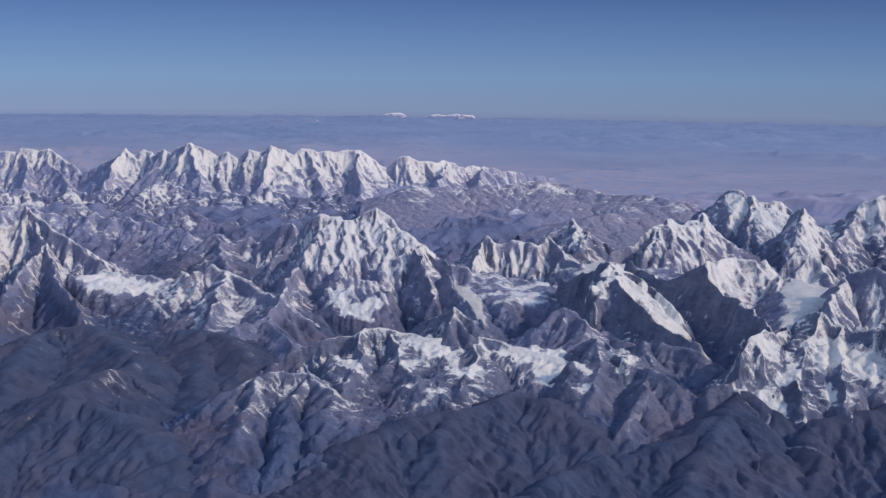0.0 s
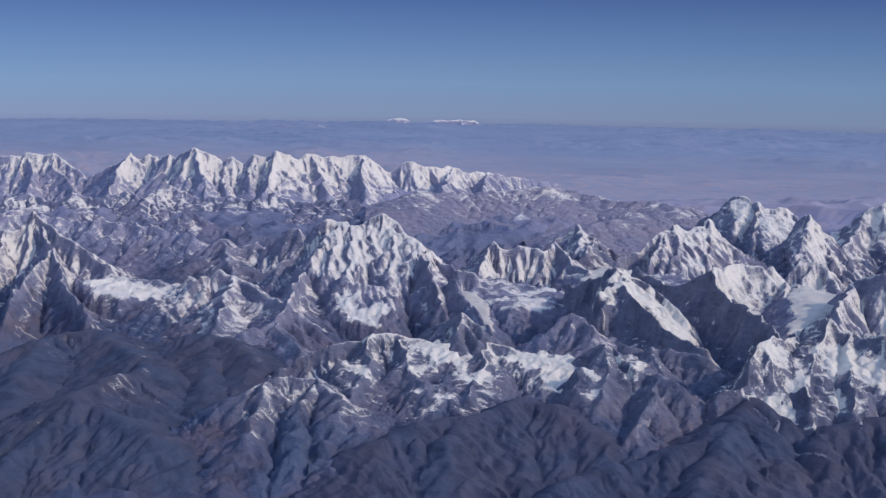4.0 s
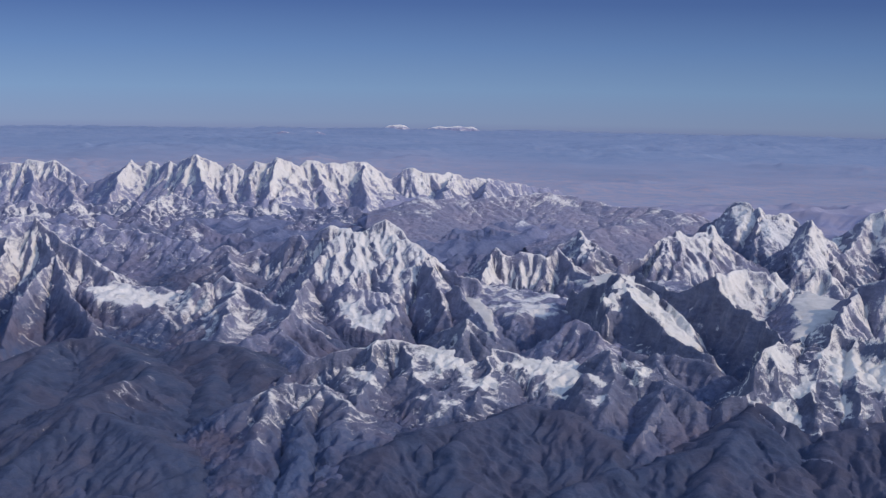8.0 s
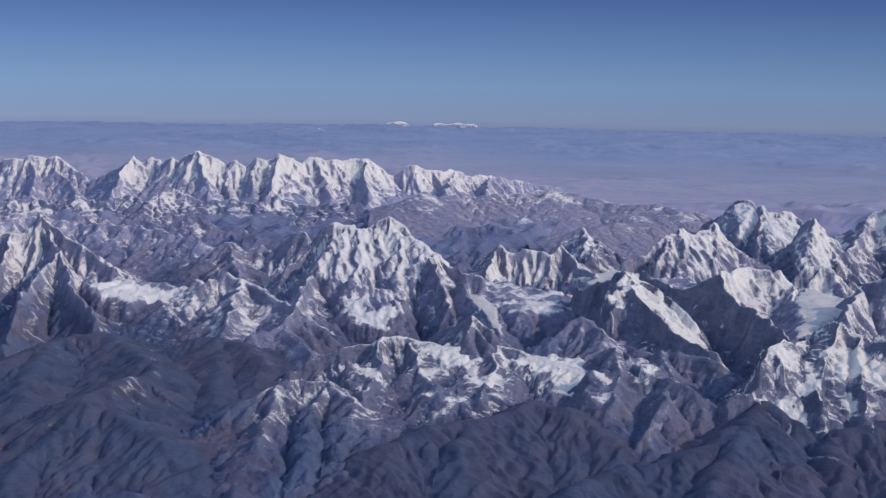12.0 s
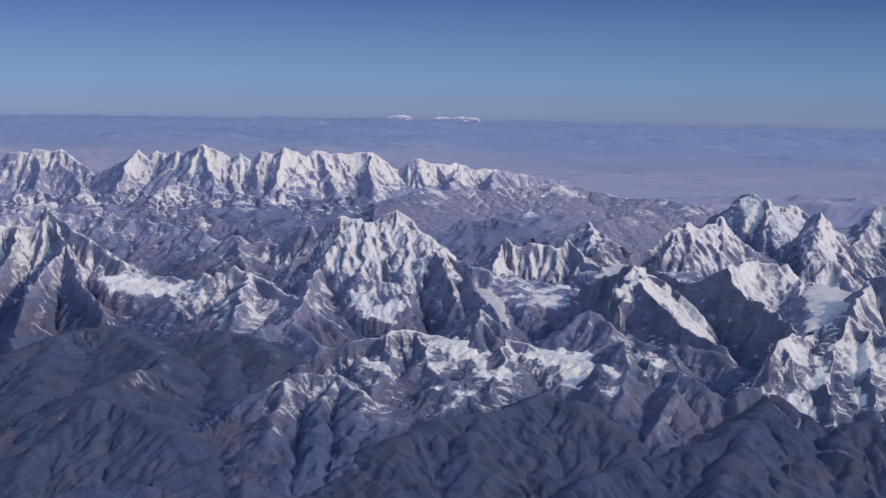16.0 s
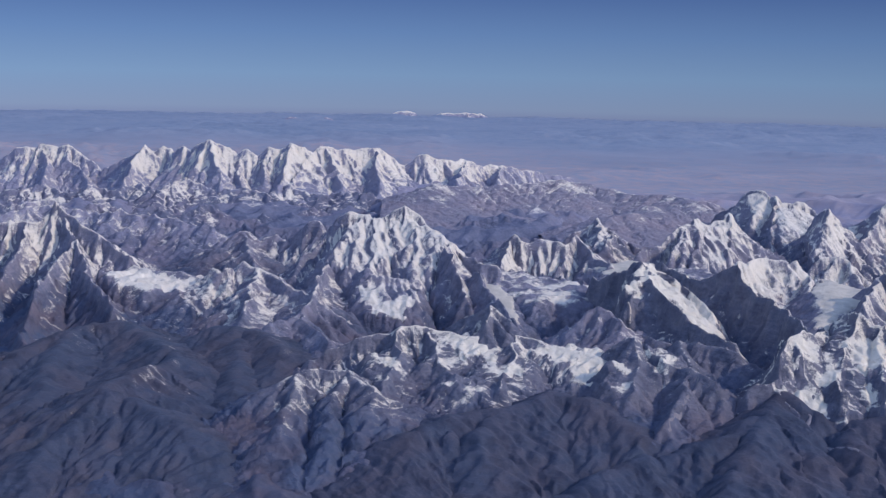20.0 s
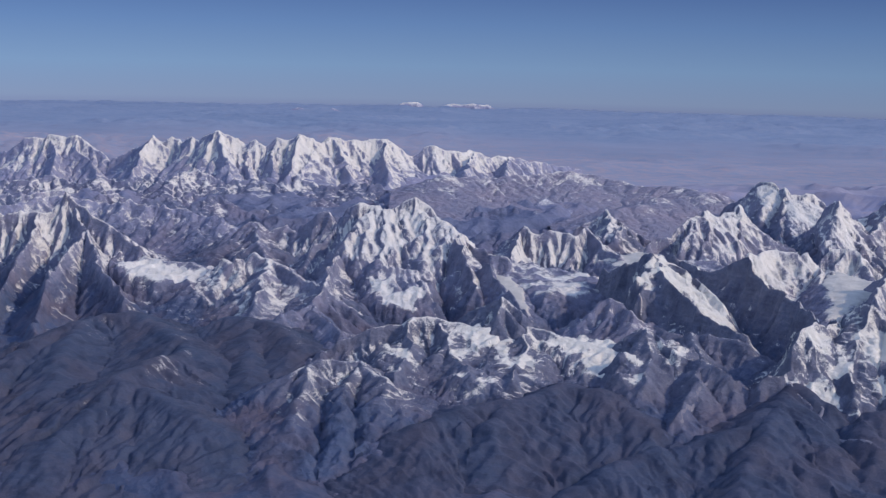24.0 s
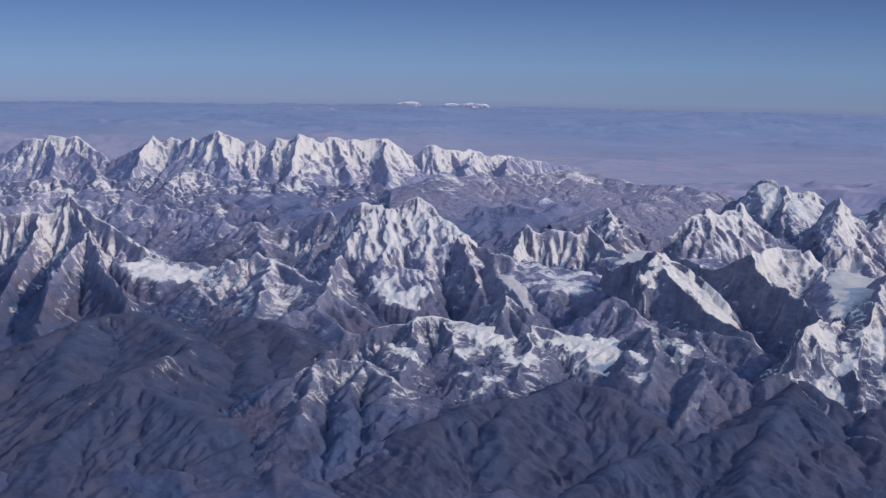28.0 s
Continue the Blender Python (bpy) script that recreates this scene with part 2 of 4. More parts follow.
def crest_field(f, wx, wy, h, u, d, own, box=None):
    """Raise h to the highest fall from any crest; box gives the grid's origin and cell, to work on a part of it at a time."""
    s = f["size"]
    start = 0.0
    for line, owner in zip(f["lines"], f["owner"]):
        for a, b in zip(line[:-1], line[1:]):
            reach = min(55 * s, max(2.0, (max(a[2], b[2]) - 34.0) / (f["foot"] + 0.12)))
            if box:
                x0, y0, cell = box
                i0, i1 = int((min(a[0], b[0]) - reach - x0) / cell), int((max(a[0], b[0]) + reach - x0) / cell) + 1
                j0, j1 = int((min(a[1], b[1]) - reach - y0) / cell), int((max(a[1], b[1]) + reach - y0) / cell) + 1
                cut = (slice(max(j0, 0), max(j1, 0)), slice(max(i0, 0), max(i1, 0)))
            else:
                cut = slice(None)
            px, py = wx[cut], wy[cut]
            if not px.size:
                continue
            ex, ey = b[0] - a[0], b[1] - a[1]
            size = math.hypot(ex, ey) + 1e-6
            free = ((px - a[0]) * (ex / size ** 2) + (py - a[1]) * (ey / size ** 2)).astype(np.float32)
            t = np.clip(free, 0, 1)
            dist = np.hypot(px - a[0] - t * ex, py - a[1] - t * ey).astype(np.float32)
            if f["soft"]:
                dist = np.sqrt(dist * dist + f["soft"] ** 2) - f["soft"]
            tall = (a[2] - f["steep"] * f["bend"]) + (b[2] - a[2]) * t + (f["steep"] * f["bend"]) * np.exp(dist * (-1 / f["bend"])) - f["foot"] * dist
            if f["west"]:
                lies = a[0] + t * ex - px
                tall = tall - f["west"] * 9 * (1 - np.exp(np.clip(lies, 0, None) / -9))
            win = tall > h[cut]
            h[cut][win], d[cut][win], u[cut][win], own[cut][win] = tall[win], dist[win], start + free[win] * size, owner
            start += size
        start += 31.7
    for k, outline in enumerate(f["faces"]):
        plane, away = lie_of(outline, wx, wy, 0.8, f["seed"] + 400 + 20 * k)
        heights = [q[2] for q in outline]
        tall = np.clip(plane, min(heights), max(heights)) - 1.1 * np.clip(away, 0, None)
        win = (tall > h) & (away < 6)
        h[win], d[win], u[win], own[win] = tall[win], 0.9, wx[win] + 0.25 * wy[win], 0


def form_height(f, x, y, box=None):
    """One land form at the places x, y: its height, how far each place lies in a gully, and the crest it belongs to."""
    s, sd, k = f["size"], f["seed"], f["ribs"]
    x, y = x.astype(np.float32), y.astype(np.float32)
    wx = x + 0.55 * s * fractal(x, y, 5 * s, 2, sd + 50)
    wy = y + 0.55 * s * fractal(x, y, 5 * s, 2, sd + 60)
    h, u, d, own = np.full(x.shape, -99, np.float32), np.zeros(x.shape, np.float32), np.full(x.shape, 99, np.float32), np.zeros(x.shape, np.int16)
    crest_field(f, wx, wy, h, u, d, own, box)
    live = np.nonzero(h > 36)
    gully = np.zeros(x.shape, np.float32)
    x, y, wx, wy, u, d = x[live], y[live], wx[live], wy[live], u[live], d[live]
    bow = fractal(x, y, 9 * s, 2, sd + 70)
    on = np.clip(d / (4.0 * s), 0, 1)
    rib = ridged(u / s + 2.2 * bow, d / s * 0.42, 6.5, 3, sd + 1, 0.5) - 0.5
    rill = ridged(u / s + 1.2 * bow, d / s * 0.28, 2.3, 2, sd + 2) - 0.5
    vein = ridged(u / s + 0.7 * bow, d / s * 0.20, 0.95, 2, sd + 7) - 0.5
    add = k * s * (on * 1.5 * rib + np.clip(d / (1.6 * s), 0, 1) * 0.7 * rill + np.clip(d / (0.8 * s), 0, 1) * 0.34 * vein)
    if f["flutes"]:
        add = add + f["flutes"] * np.clip(d / 2.5, 0, 1) * (ridged(u + 1.6 * bow, d * 0.12, 1.25, 3, sd + 3) - 0.5)
    add = add + f["rough"] * s * (0.25 + 0.75 * on) * (0.9 * (ridged(wx, wy, 4.4 * s, 5, sd + 4, 0.6) - 0.4) + 0.14 * fractal(x, y, 0.8 * s, 2, sd + 5, 0.6))
    worn = carve(x, y) * np.clip(d / (1.5 * s), 0.1, 1) * f["cut"]
    h[live] += add + worn + 0.1
    gully[live] = -(0.8 * rib * on + 0.7 * rill + 0.6 * vein) - np.clip(0.3 * worn, -0.5, 0.5)
    return h, gully, own


CARVED = []                                        # plans of how deep running water has cut: west edge, south edge, cell, depths


def blur(v, times, reach):
    for _ in range(times):
        for axis in (0, 1):
            v = (np.roll(v, reach, axis) + np.roll(v, -reach, axis) + 2 * v) / 4
    return v


def cut_by_water(h, rounds, power):
    """Wear a plan of heights down where water gathers, so that it is left with branching valleys and sharp spurs between them."""
    ny, nx = h.shape
    h = h.copy()
    idx = np.arange(ny * nx).reshape(ny, nx)
    for _ in range(rounds):
        best, down = np.zeros((ny - 2, nx - 2), np.float32), idx[1:-1, 1:-1].copy()
        for dy, dx in ((-1, -1), (-1, 0), (-1, 1), (0, -1), (0, 1), (1, -1), (1, 0), (1, 1)):
            side = np.s_[1 + dy:ny - 1 + dy, 1 + dx:nx - 1 + dx]
            fall = (h[1:-1, 1:-1] - h[side]) / math.hypot(dx, dy)
            win = fall > best
            best[win], down[win] = fall[win], idx[side][win]
        to = idx.copy()
        to[1:-1, 1:-1] = down
        to = to.ravel().tolist()
        order = np.argsort(h.ravel(), kind="stable").tolist()
        water = [1.0] * (ny * nx)
        for i in reversed(order):
            j = to[i]
            if j != i:
                water[j] += water[i]
        pull = (power * np.minimum(np.array(water), 900.0) ** 0.45).tolist()
        z = h.ravel().tolist()
        for i in order:
            j = to[i]
            if j != i:
                z[i] = (z[i] + pull[i] * z[j]) / (1 + pull[i])
        h = np.array(z, np.float32).reshape(ny, nx)
    return h


def carve_land(x0, x1, y0, y1, cell, rounds=11, power=0.25, most=4.0):
    """Work out how deep the water has cut over one stretch of the plan."""
    gx, gy = np.meshgrid(np.arange(x0, x1, cell, dtype=np.float32), np.arange(y0, y1, cell, dtype=np.float32))
    h = ground_height(gx, gy).astype(np.float32)
    for f in FORMS:
        p = np.array([q for c in f["lines"] for q in c])
        reach = min(40.0, 1.0 * (p[:, 2].max() - 36))
        i0, i1 = int((p[:, 0].min() - reach - x0) / cell), int((p[:, 0].max() + reach - x0) / cell)
        j0, j1 = int((p[:, 1].min() - reach - y0) / cell), int((p[:, 1].max() + reach - y0) / cell)
        cut = (slice(max(j0, 0), max(j1, 0)), slice(max(i0, 0), max(i1, 0)))
        if gx[cut].size:
            px, py = gx[cut], gy[cut]
            h[cut] = np.maximum(h[cut], form_height(f, px, py, (float(px[0, 0]), float(py[0, 0]), cell))[0])
    h = h + 0.25 * fractal(gx, gy, 3.0 * cell, 2, 333)
    d = np.clip(cut_by_water(h, rounds, power) - h, -most * 1.6, 0.0)
    d = most * np.tanh((d - 0.75 * blur(d, 4, max(1, int(1.6 / cell)))) / most)
    edge = np.minimum(np.minimum(gx - x0, x1 - gx), np.minimum(gy - y0, y1 - gy))
    CARVED.append((x0, y0, cell, (blur(d, 1, 1) * np.clip(edge / 8, 0, 1)).astype(np.float32)))


def carve(x, y):
    """How far water has cut the land down (or left it standing) at the places x, y."""
    out = np.zeros(x.shape, np.float32)
    for x0, y0, cell, d in CARVED:
        fx, fy = (x - x0) / cell, (y - y0) / cell
        ok = (fx > 0) & (fy > 0) & (fx < d.shape[1] - 1.01) & (fy < d.shape[0] - 1.01)
        ax, ay = fx[ok], fy[ok]
        i, j = ax.astype(np.int32), ay.astype(np.int32)
        tx, ty = ax - i, ay - j
        out[ok] += (d[j, i] * (1 - tx) + d[j, i + 1] * tx) * (1 - ty) + (d[j + 1, i] * (1 - tx) + d[j + 1, i + 1] * tx) * ty
    return out


def land_height(x, y):
    """The top of all the land."""
    h = ground_height(x, y) + carve(x, y)
    for f in FORMS:
        h = np.maximum(h, form_height(f, x, y)[0])
    return h


def sheet(name, x, y, z, cell, material, extra=None, parent=None):
    """A surface over a grid of places, with the cells that are marked."""
    ny, nx = x.shape
    idx = np.arange(nx * ny, dtype=np.int32).reshape(ny, nx)
    q = np.stack([idx[:-1, :-1][cell], idx[:-1, 1:][cell], idx[1:, 1:][cell], idx[1:, :-1][cell]], -1)
    mark = np.zeros(nx * ny, bool)
    mark[q.ravel()] = True
    used = np.nonzero(mark)[0]
    back = np.zeros(nx * ny, np.int32)
    back[used] = np.arange(len(used))
    q = back[q]
    px, py, pz = x.ravel()[used], y.ravel()[used], z.ravel()[used]
    me = bpy.data.meshes.new(name)
    me.vertices.add(len(used))
    me.vertices.foreach_set("co", np.stack([px, py, pz - drop(px, py)], -1).astype(np.float32).ravel())
    me.loops.add(q.size)
    me.loops.foreach_set("vertex_index", q.ravel().astype(np.int32))
    me.polygons.add(len(q))
    me.polygons.foreach_set("loop_start", np.arange(0, q.size, 4, dtype=np.int32))
    me.polygons.foreach_set("use_smooth", np.ones(len(q), bool))
    me.update(calc_edges=True)
    if extra is not None:
        me.attributes.new("snow", "FLOAT", "POINT").data.foreach_set("value", extra.ravel()[used].astype(np.float32))
    me.materials.append(material)
    ob = new(name, me)
    if parent:
        ob.parent = parent
    return ob


def snow_cover(x, y, h, gully, cell, line, span, seed, cling=1.0, bare_west=0.2):
    """How readily snow lies: more with height, on ledges and in gullies, less on steep rock and on west faces, bared to
    deepen their shade.
    """
    gy, gx = np.gradient(h, cell)
    flat = 1 / np.sqrt(1 + gx * gx + gy * gy)
    v = 0.45 + 0.42 * np.clip((h - line) / span, -4, 1.0) + 1.75 * cling * (flat - 0.70) + 0.6 * gully - bare_west * np.clip(gx, -1, 1)
    return v + 0.26 * fractal(x, y, 9, 2, seed) + 0.16 * fractal(x, y, 2.2, 2, seed + 9)


def pieces(kind):
    """Number the cells of a grid so that cells of one kind that touch share a number."""
    ny, nx = kind.shape
    lab = np.arange(ny * nx, dtype=np.int32).reshape(ny, nx)
    across, down = kind[:, 1:] == kind[:, :-1], kind[1:] == kind[:-1]
    for _ in range(300):
        old = lab.copy()
        for sl_a, sl_b, same in ((np.s_[:, 1:], np.s_[:, :-1], across), (np.s_[1:], np.s_[:-1], down)):
            low = np.where(same, np.minimum(lab[sl_a], lab[sl_b]), lab[sl_a])
            lab[sl_a] = np.minimum(lab[sl_a], low)
            low = np.where(same, np.minimum(lab[sl_a], lab[sl_b]), lab[sl_b])
            lab[sl_b] = np.minimum(lab[sl_b], low)
        for _ in range(3):
            lab = lab.ravel()[lab]
        if (old == lab).all():
            break
    return lab


def tidy(kind, least):
    """Give scraps of fewer cells than least to the piece beside them, and drop scraps that stand alone (kind -1)."""
    lab = pieces(kind)
    count = np.bincount(lab.ravel(), minlength=lab.size)
    small = (count[lab] < least) & (kind >= 0)
    kind = np.where(small, -2, kind)
    for _ in range(40):
        open_cells = kind == -2
        if not open_cells.any():
            break
        for axis, go in ((0, 1), (0, -1), (1, 1), (1, -1)):
            side = np.roll(kind, go, axis)
            kind = np.where((kind == -2) & (side >= 0), side, kind)
    return np.where(kind == -2, -1, kind)


RANGE = []                                         # what mountain() has laid out, built by raise_range()
TOPS = np.full((560, 600), -99, np.float32)        # the highest land over each unit of the plan, from x -300 and y 110


def plan_cell(x, y):
    return np.clip((y - 110).astype(np.int32), 0, 559), np.clip((x + 300).astype(np.int32), 0, 599)


def mountain(name, label, category, crests, seed, cell, line=58.0, span=9.0, cling=1.0, margin=20.0, material=None, group="", low=2.0, bare_west=0.22, drifts=(), **kw):
    """Note a mountain's crests; raise_range() builds it once all the land is known."""
    RANGE.append((name, label, category, group, crests, form(crests, seed, **kw), seed, cell, line, span, cling, margin, material or mountain_rock, low, bare_west, drifts))


def lay_out(name, label, category, group, crests, f, seed, cell, line, span, cling, margin, rock, low, bare_west, drifts):
    """A mountain's height over its own stretch of the plan, where snow lies, and which crest each place belongs to."""
    p = np.array([q for c in f["lines"] for q in c])
    x0, x1, y0, y1 = p[:, 0].min() - margin, p[:, 0].max() + margin, p[:, 1].min() - margin, p[:, 1].max() + margin
    gx, gy = np.meshgrid(np.arange(x0, x1, cell), np.arange(y0, y1, cell))
    h, gully, own = form_height(f, gx, gy, (x0, y0, cell))
    snow = snow_cover(gx, gy, h, gully, cell, line, span, seed + 80, cling, bare_west)
    for k, outline in enumerate(drifts):
        plane, away = lie_of(outline, gx, gy, 1.5, seed + 300 + 20 * k)
        soft = h.copy()
        for _ in range(8):
            soft = (np.roll(soft, 2, 0) + np.roll(soft, -2, 0) + np.roll(soft, 2, 1) + np.roll(soft, -2, 1)) / 4
        fill = 1 - step(-0.5, 5.0, away)
        h = h + fill * (plane + 0.6 * (h - soft) - h)
        lies = np.clip(0.66 - np.where(away > 0, 1.0, 0.4) * away, -0.5, 1.2) + 0.6 * fractal(gx, gy, 3.0, 4, seed + 310 + k, 0.6) + 0.35 * gully
        snow = np.where(away < 2.5, np.maximum(snow, lies - 0.25 * (cell > 0.4)), snow)
    k = max(1, int(0.7 / cell))
    if cell < 2:
        np.maximum.at(TOPS, plan_cell(gx[::k, ::k].ravel(), gy[::k, ::k].ravel()), h[::k, ::k].ravel())
    return name, label, category, group, crests, gx, gy, h, snow, own, cell, low, rock


def raise_mountain(name, label, category, group, crests, gx, gy, h, snow, own, cell, low, rock):
    """A mountain in parts: the rock of each of its crests, and the snowfields that cover its heights. What lies buried is left out."""
    coarse = max(1, int(0.8 / cell))
    cx, cy = gx[::coarse, ::coarse], gy[::coarse, ::coarse]
    g = ground_height(cx, cy) + carve(cx, cy) - low
    if cell < 2:
        near = TOPS[plan_cell(cx, cy)]
        g = np.maximum(g, near - 7.0)
    g = np.repeat(np.repeat(g, coarse, 0), coarse, 1)[: h.shape[0], : h.shape[1]]
    keep = (h > g) & (np.abs(gx) < 0.45 * gy + 14)
    quad = keep[:-1, :-1] & keep[1:, :-1] & keep[:-1, 1:] & keep[1:, 1:]
    soft = snow.copy()
    for _ in range(6):
        soft = (np.roll(soft, 2, 0) + np.roll(soft, -2, 0) + np.roll(soft, 2, 1) + np.roll(soft, -2, 1)) / 4
    kind = np.where(quad, own[:-1, :-1] * 2, -1)
    kind = np.where(quad & (soft[:-1, :-1] > 0.72), own[:-1, :-1] * 2 + 1, kind)
    kind = tidy(kind, min(250, int(quad.sum() / 20)))
    lab = pieces(kind)
    top = new(name)
    mid = crests[0][len(crests[0]) // 2]
    top.location = (mid[0], mid[1], 45 - drop(mid[0], mid[1]))
    top.matrix_world = Matrix.Translation(top.location)
    numbers, counts = np.unique(lab[kind >= 0], return_counts=True)
    for number, count in zip(numbers, counts):
        if count < 12:
            continue
        k = int(kind.ravel()[number])
        ob = sheet("snowfield" if k % 2 else "rock_wall" if k == 0 else "spur", gx, gy, h, lab == number, rock, snow)
        add_part(ob, top)
        if k % 2:
            tagged(ob, "streaked white snow")
    return tagged(top, label, category, group)


def raise_range():
    carve_land(-150.0, 150.0, 150.0, 352.0, 0.45)
    carve_land(-260.0, 190.0, 344.0, 610.0, 0.9, rounds=12, power=0.15, most=5.0)
    for spec in [lay_out(*note) for note in RANGE]:
        raise_mountain(*spec)


def add_part(ob, top):
    ob.parent = top
    ob.matrix_parent_inverse = top.matrix_world.inverted()
    return ob


def lie_of(outline, gx, gy, ragged, seed):
    """The plane through an outline, and how far each place lies outside its ragged edge (inside: less than nothing)."""
    o = np.array(outline, float)
    fit = np.linalg.lstsq(np.column_stack([o[:, 0], o[:, 1], np.ones(len(o))]), o[:, 2], rcond=None)[0]
    inside, away = np.zeros(gx.shape, bool), np.full(gx.shape, 1e3, np.float32)
    wx = gx + ragged * fractal(gx, gy, 4, 4, seed, 0.6)
    wy = gy + ragged * fractal(gx, gy, 4, 4, seed + 5, 0.6)
    for a, b in zip(o, np.roll(o, -1, 0)):
        cross = (a[1] > wy) != (b[1] > wy)
        inside ^= cross & (wx < a[0] + (wy - a[1]) * (b[0] - a[0]) / (b[1] - a[1] + 1e-9))
        e = (b - a)[:2]
        t = np.clip(((wx - a[0]) * e[0] + (wy - a[1]) * e[1]) / (e @ e + 1e-9), 0, 1)
        away = np.minimum(away, np.hypot(wx - a[0] - t * e[0], wy - a[1] - t * e[1]))
    return fit[0] * gx + fit[1] * gy + fit[2], np.where(inside, -away, away)


def bench(name, label, category, outline, seed, cell, ragged=1.5, fall=0.7, group="", patchy=False):
    """A glacier that fills a hollow: nearly flat within its outline, with banks that fall away round it."""
    o = np.array(outline, float)
    m = 12.0
    gx, gy = np.meshgrid(np.arange(o[:, 0].min() - m, o[:, 0].max() + m, cell), np.arange(o[:, 1].min() - m, o[:, 1].max() + m, cell))
    plane, away = lie_of(outline, gx, gy, ragged, seed)
    out = np.clip(away, 0, None)
    h = plane + 0.25 * fractal(gx, gy, 5, 3, seed + 11) - fall * out + 0.4 * np.clip(out, 0, 3) * (ridged(gx, gy, 3.0, 4, seed + 13) - 0.5) + 0.12 * np.clip(-away, 0, 2)
    keep = (h > np.maximum(ground_height(gx, gy) - 2, TOPS[plan_cell(gx, gy)] - 3)) | (away < 0)
    quad = keep[:-1, :-1] & keep[1:, :-1] & keep[:-1, 1:] & keep[1:, 1:]
    kind = tidy(np.where(quad, np.where(away[:-1, :-1] < 0.3, 1, 0), -1), 120)
    lab = pieces(kind)
    top = new(name)
    c = o.mean(0)
    top.location = (c[0], c[1], c[2] - 2 - drop(c[0], c[1]))
    top.matrix_world = Matrix.Translation(top.location)
    snow = np.clip(0.62 - 0.5 * away, -0.5, 1.1) + 0.45 * fractal(gx, gy, 2.4, 3, seed + 17)
    if patchy:
        h = h + 1.1 * (ridged(gx, gy, 7.0, 5, seed + 21) - 0.5)
        snow = np.minimum(snow, 0.42 + 0.9 * fractal(gx, gy, 6.0, 4, seed + 19, 0.6) + 0.5 * (0.5 - ridged(gx, gy, 7.0, 3, seed + 21)))
    for number in np.unique(lab[kind >= 0]):
        k = int(kind.ravel()[number])
        add_part(sheet("ice" if k else "bank", gx, gy, h, lab == number, ice if k and not patchy else mountain_rock, snow), top)
    return tagged(top, label, category, group)


# ---------------------------------------------------------------- ground and sky
def ground_sheet():
    """One sheet out past the horizon on every side, finest to the north where the range lies."""
    near = np.radians(np.linspace(-25, 25, 430))
    turn = np.concatenate([np.radians(np.linspace(-180, -26, 60)), near, np.radians(np.linspace(26, 180, 60))])
    far = np.concatenate([np.linspace(0.02, 120, 40)[:-1], np.linspace(120, 300, 170)[:-1], np.linspace(300, 580, 330)[:-1], np.geomspace(580, 3300, 190)])
    a, r = np.meshgrid(turn, far)
    x, y = r * np.sin(a), r * np.cos(a)
    h = ground_height(x, y) + carve(x, y) * (0.5 + 0.5 * step(250, 330, y))
    lie = 0.30 + 0.5 * (h - 56) / 9 + 0.25 * fractal(x, y, 12, 3, 3)
    between = 0.10 + 0.30 * step(385, 450, y) + 0.4 * np.clip((h - 52) / 6, -2, 0.6) + 0.4 * fractal(x, y, 9, 3, 8) - 0.10 * step(0, 60, x) - 0.6 * step(70, 120, x)
    lie = lie + (between - lie) * step(310, 350, y)
    lie = lie + (0.25 + 0.5 * (h - 62) / 8 - lie) * step(500, 600, y)
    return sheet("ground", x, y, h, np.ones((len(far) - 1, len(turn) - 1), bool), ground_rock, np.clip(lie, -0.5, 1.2))


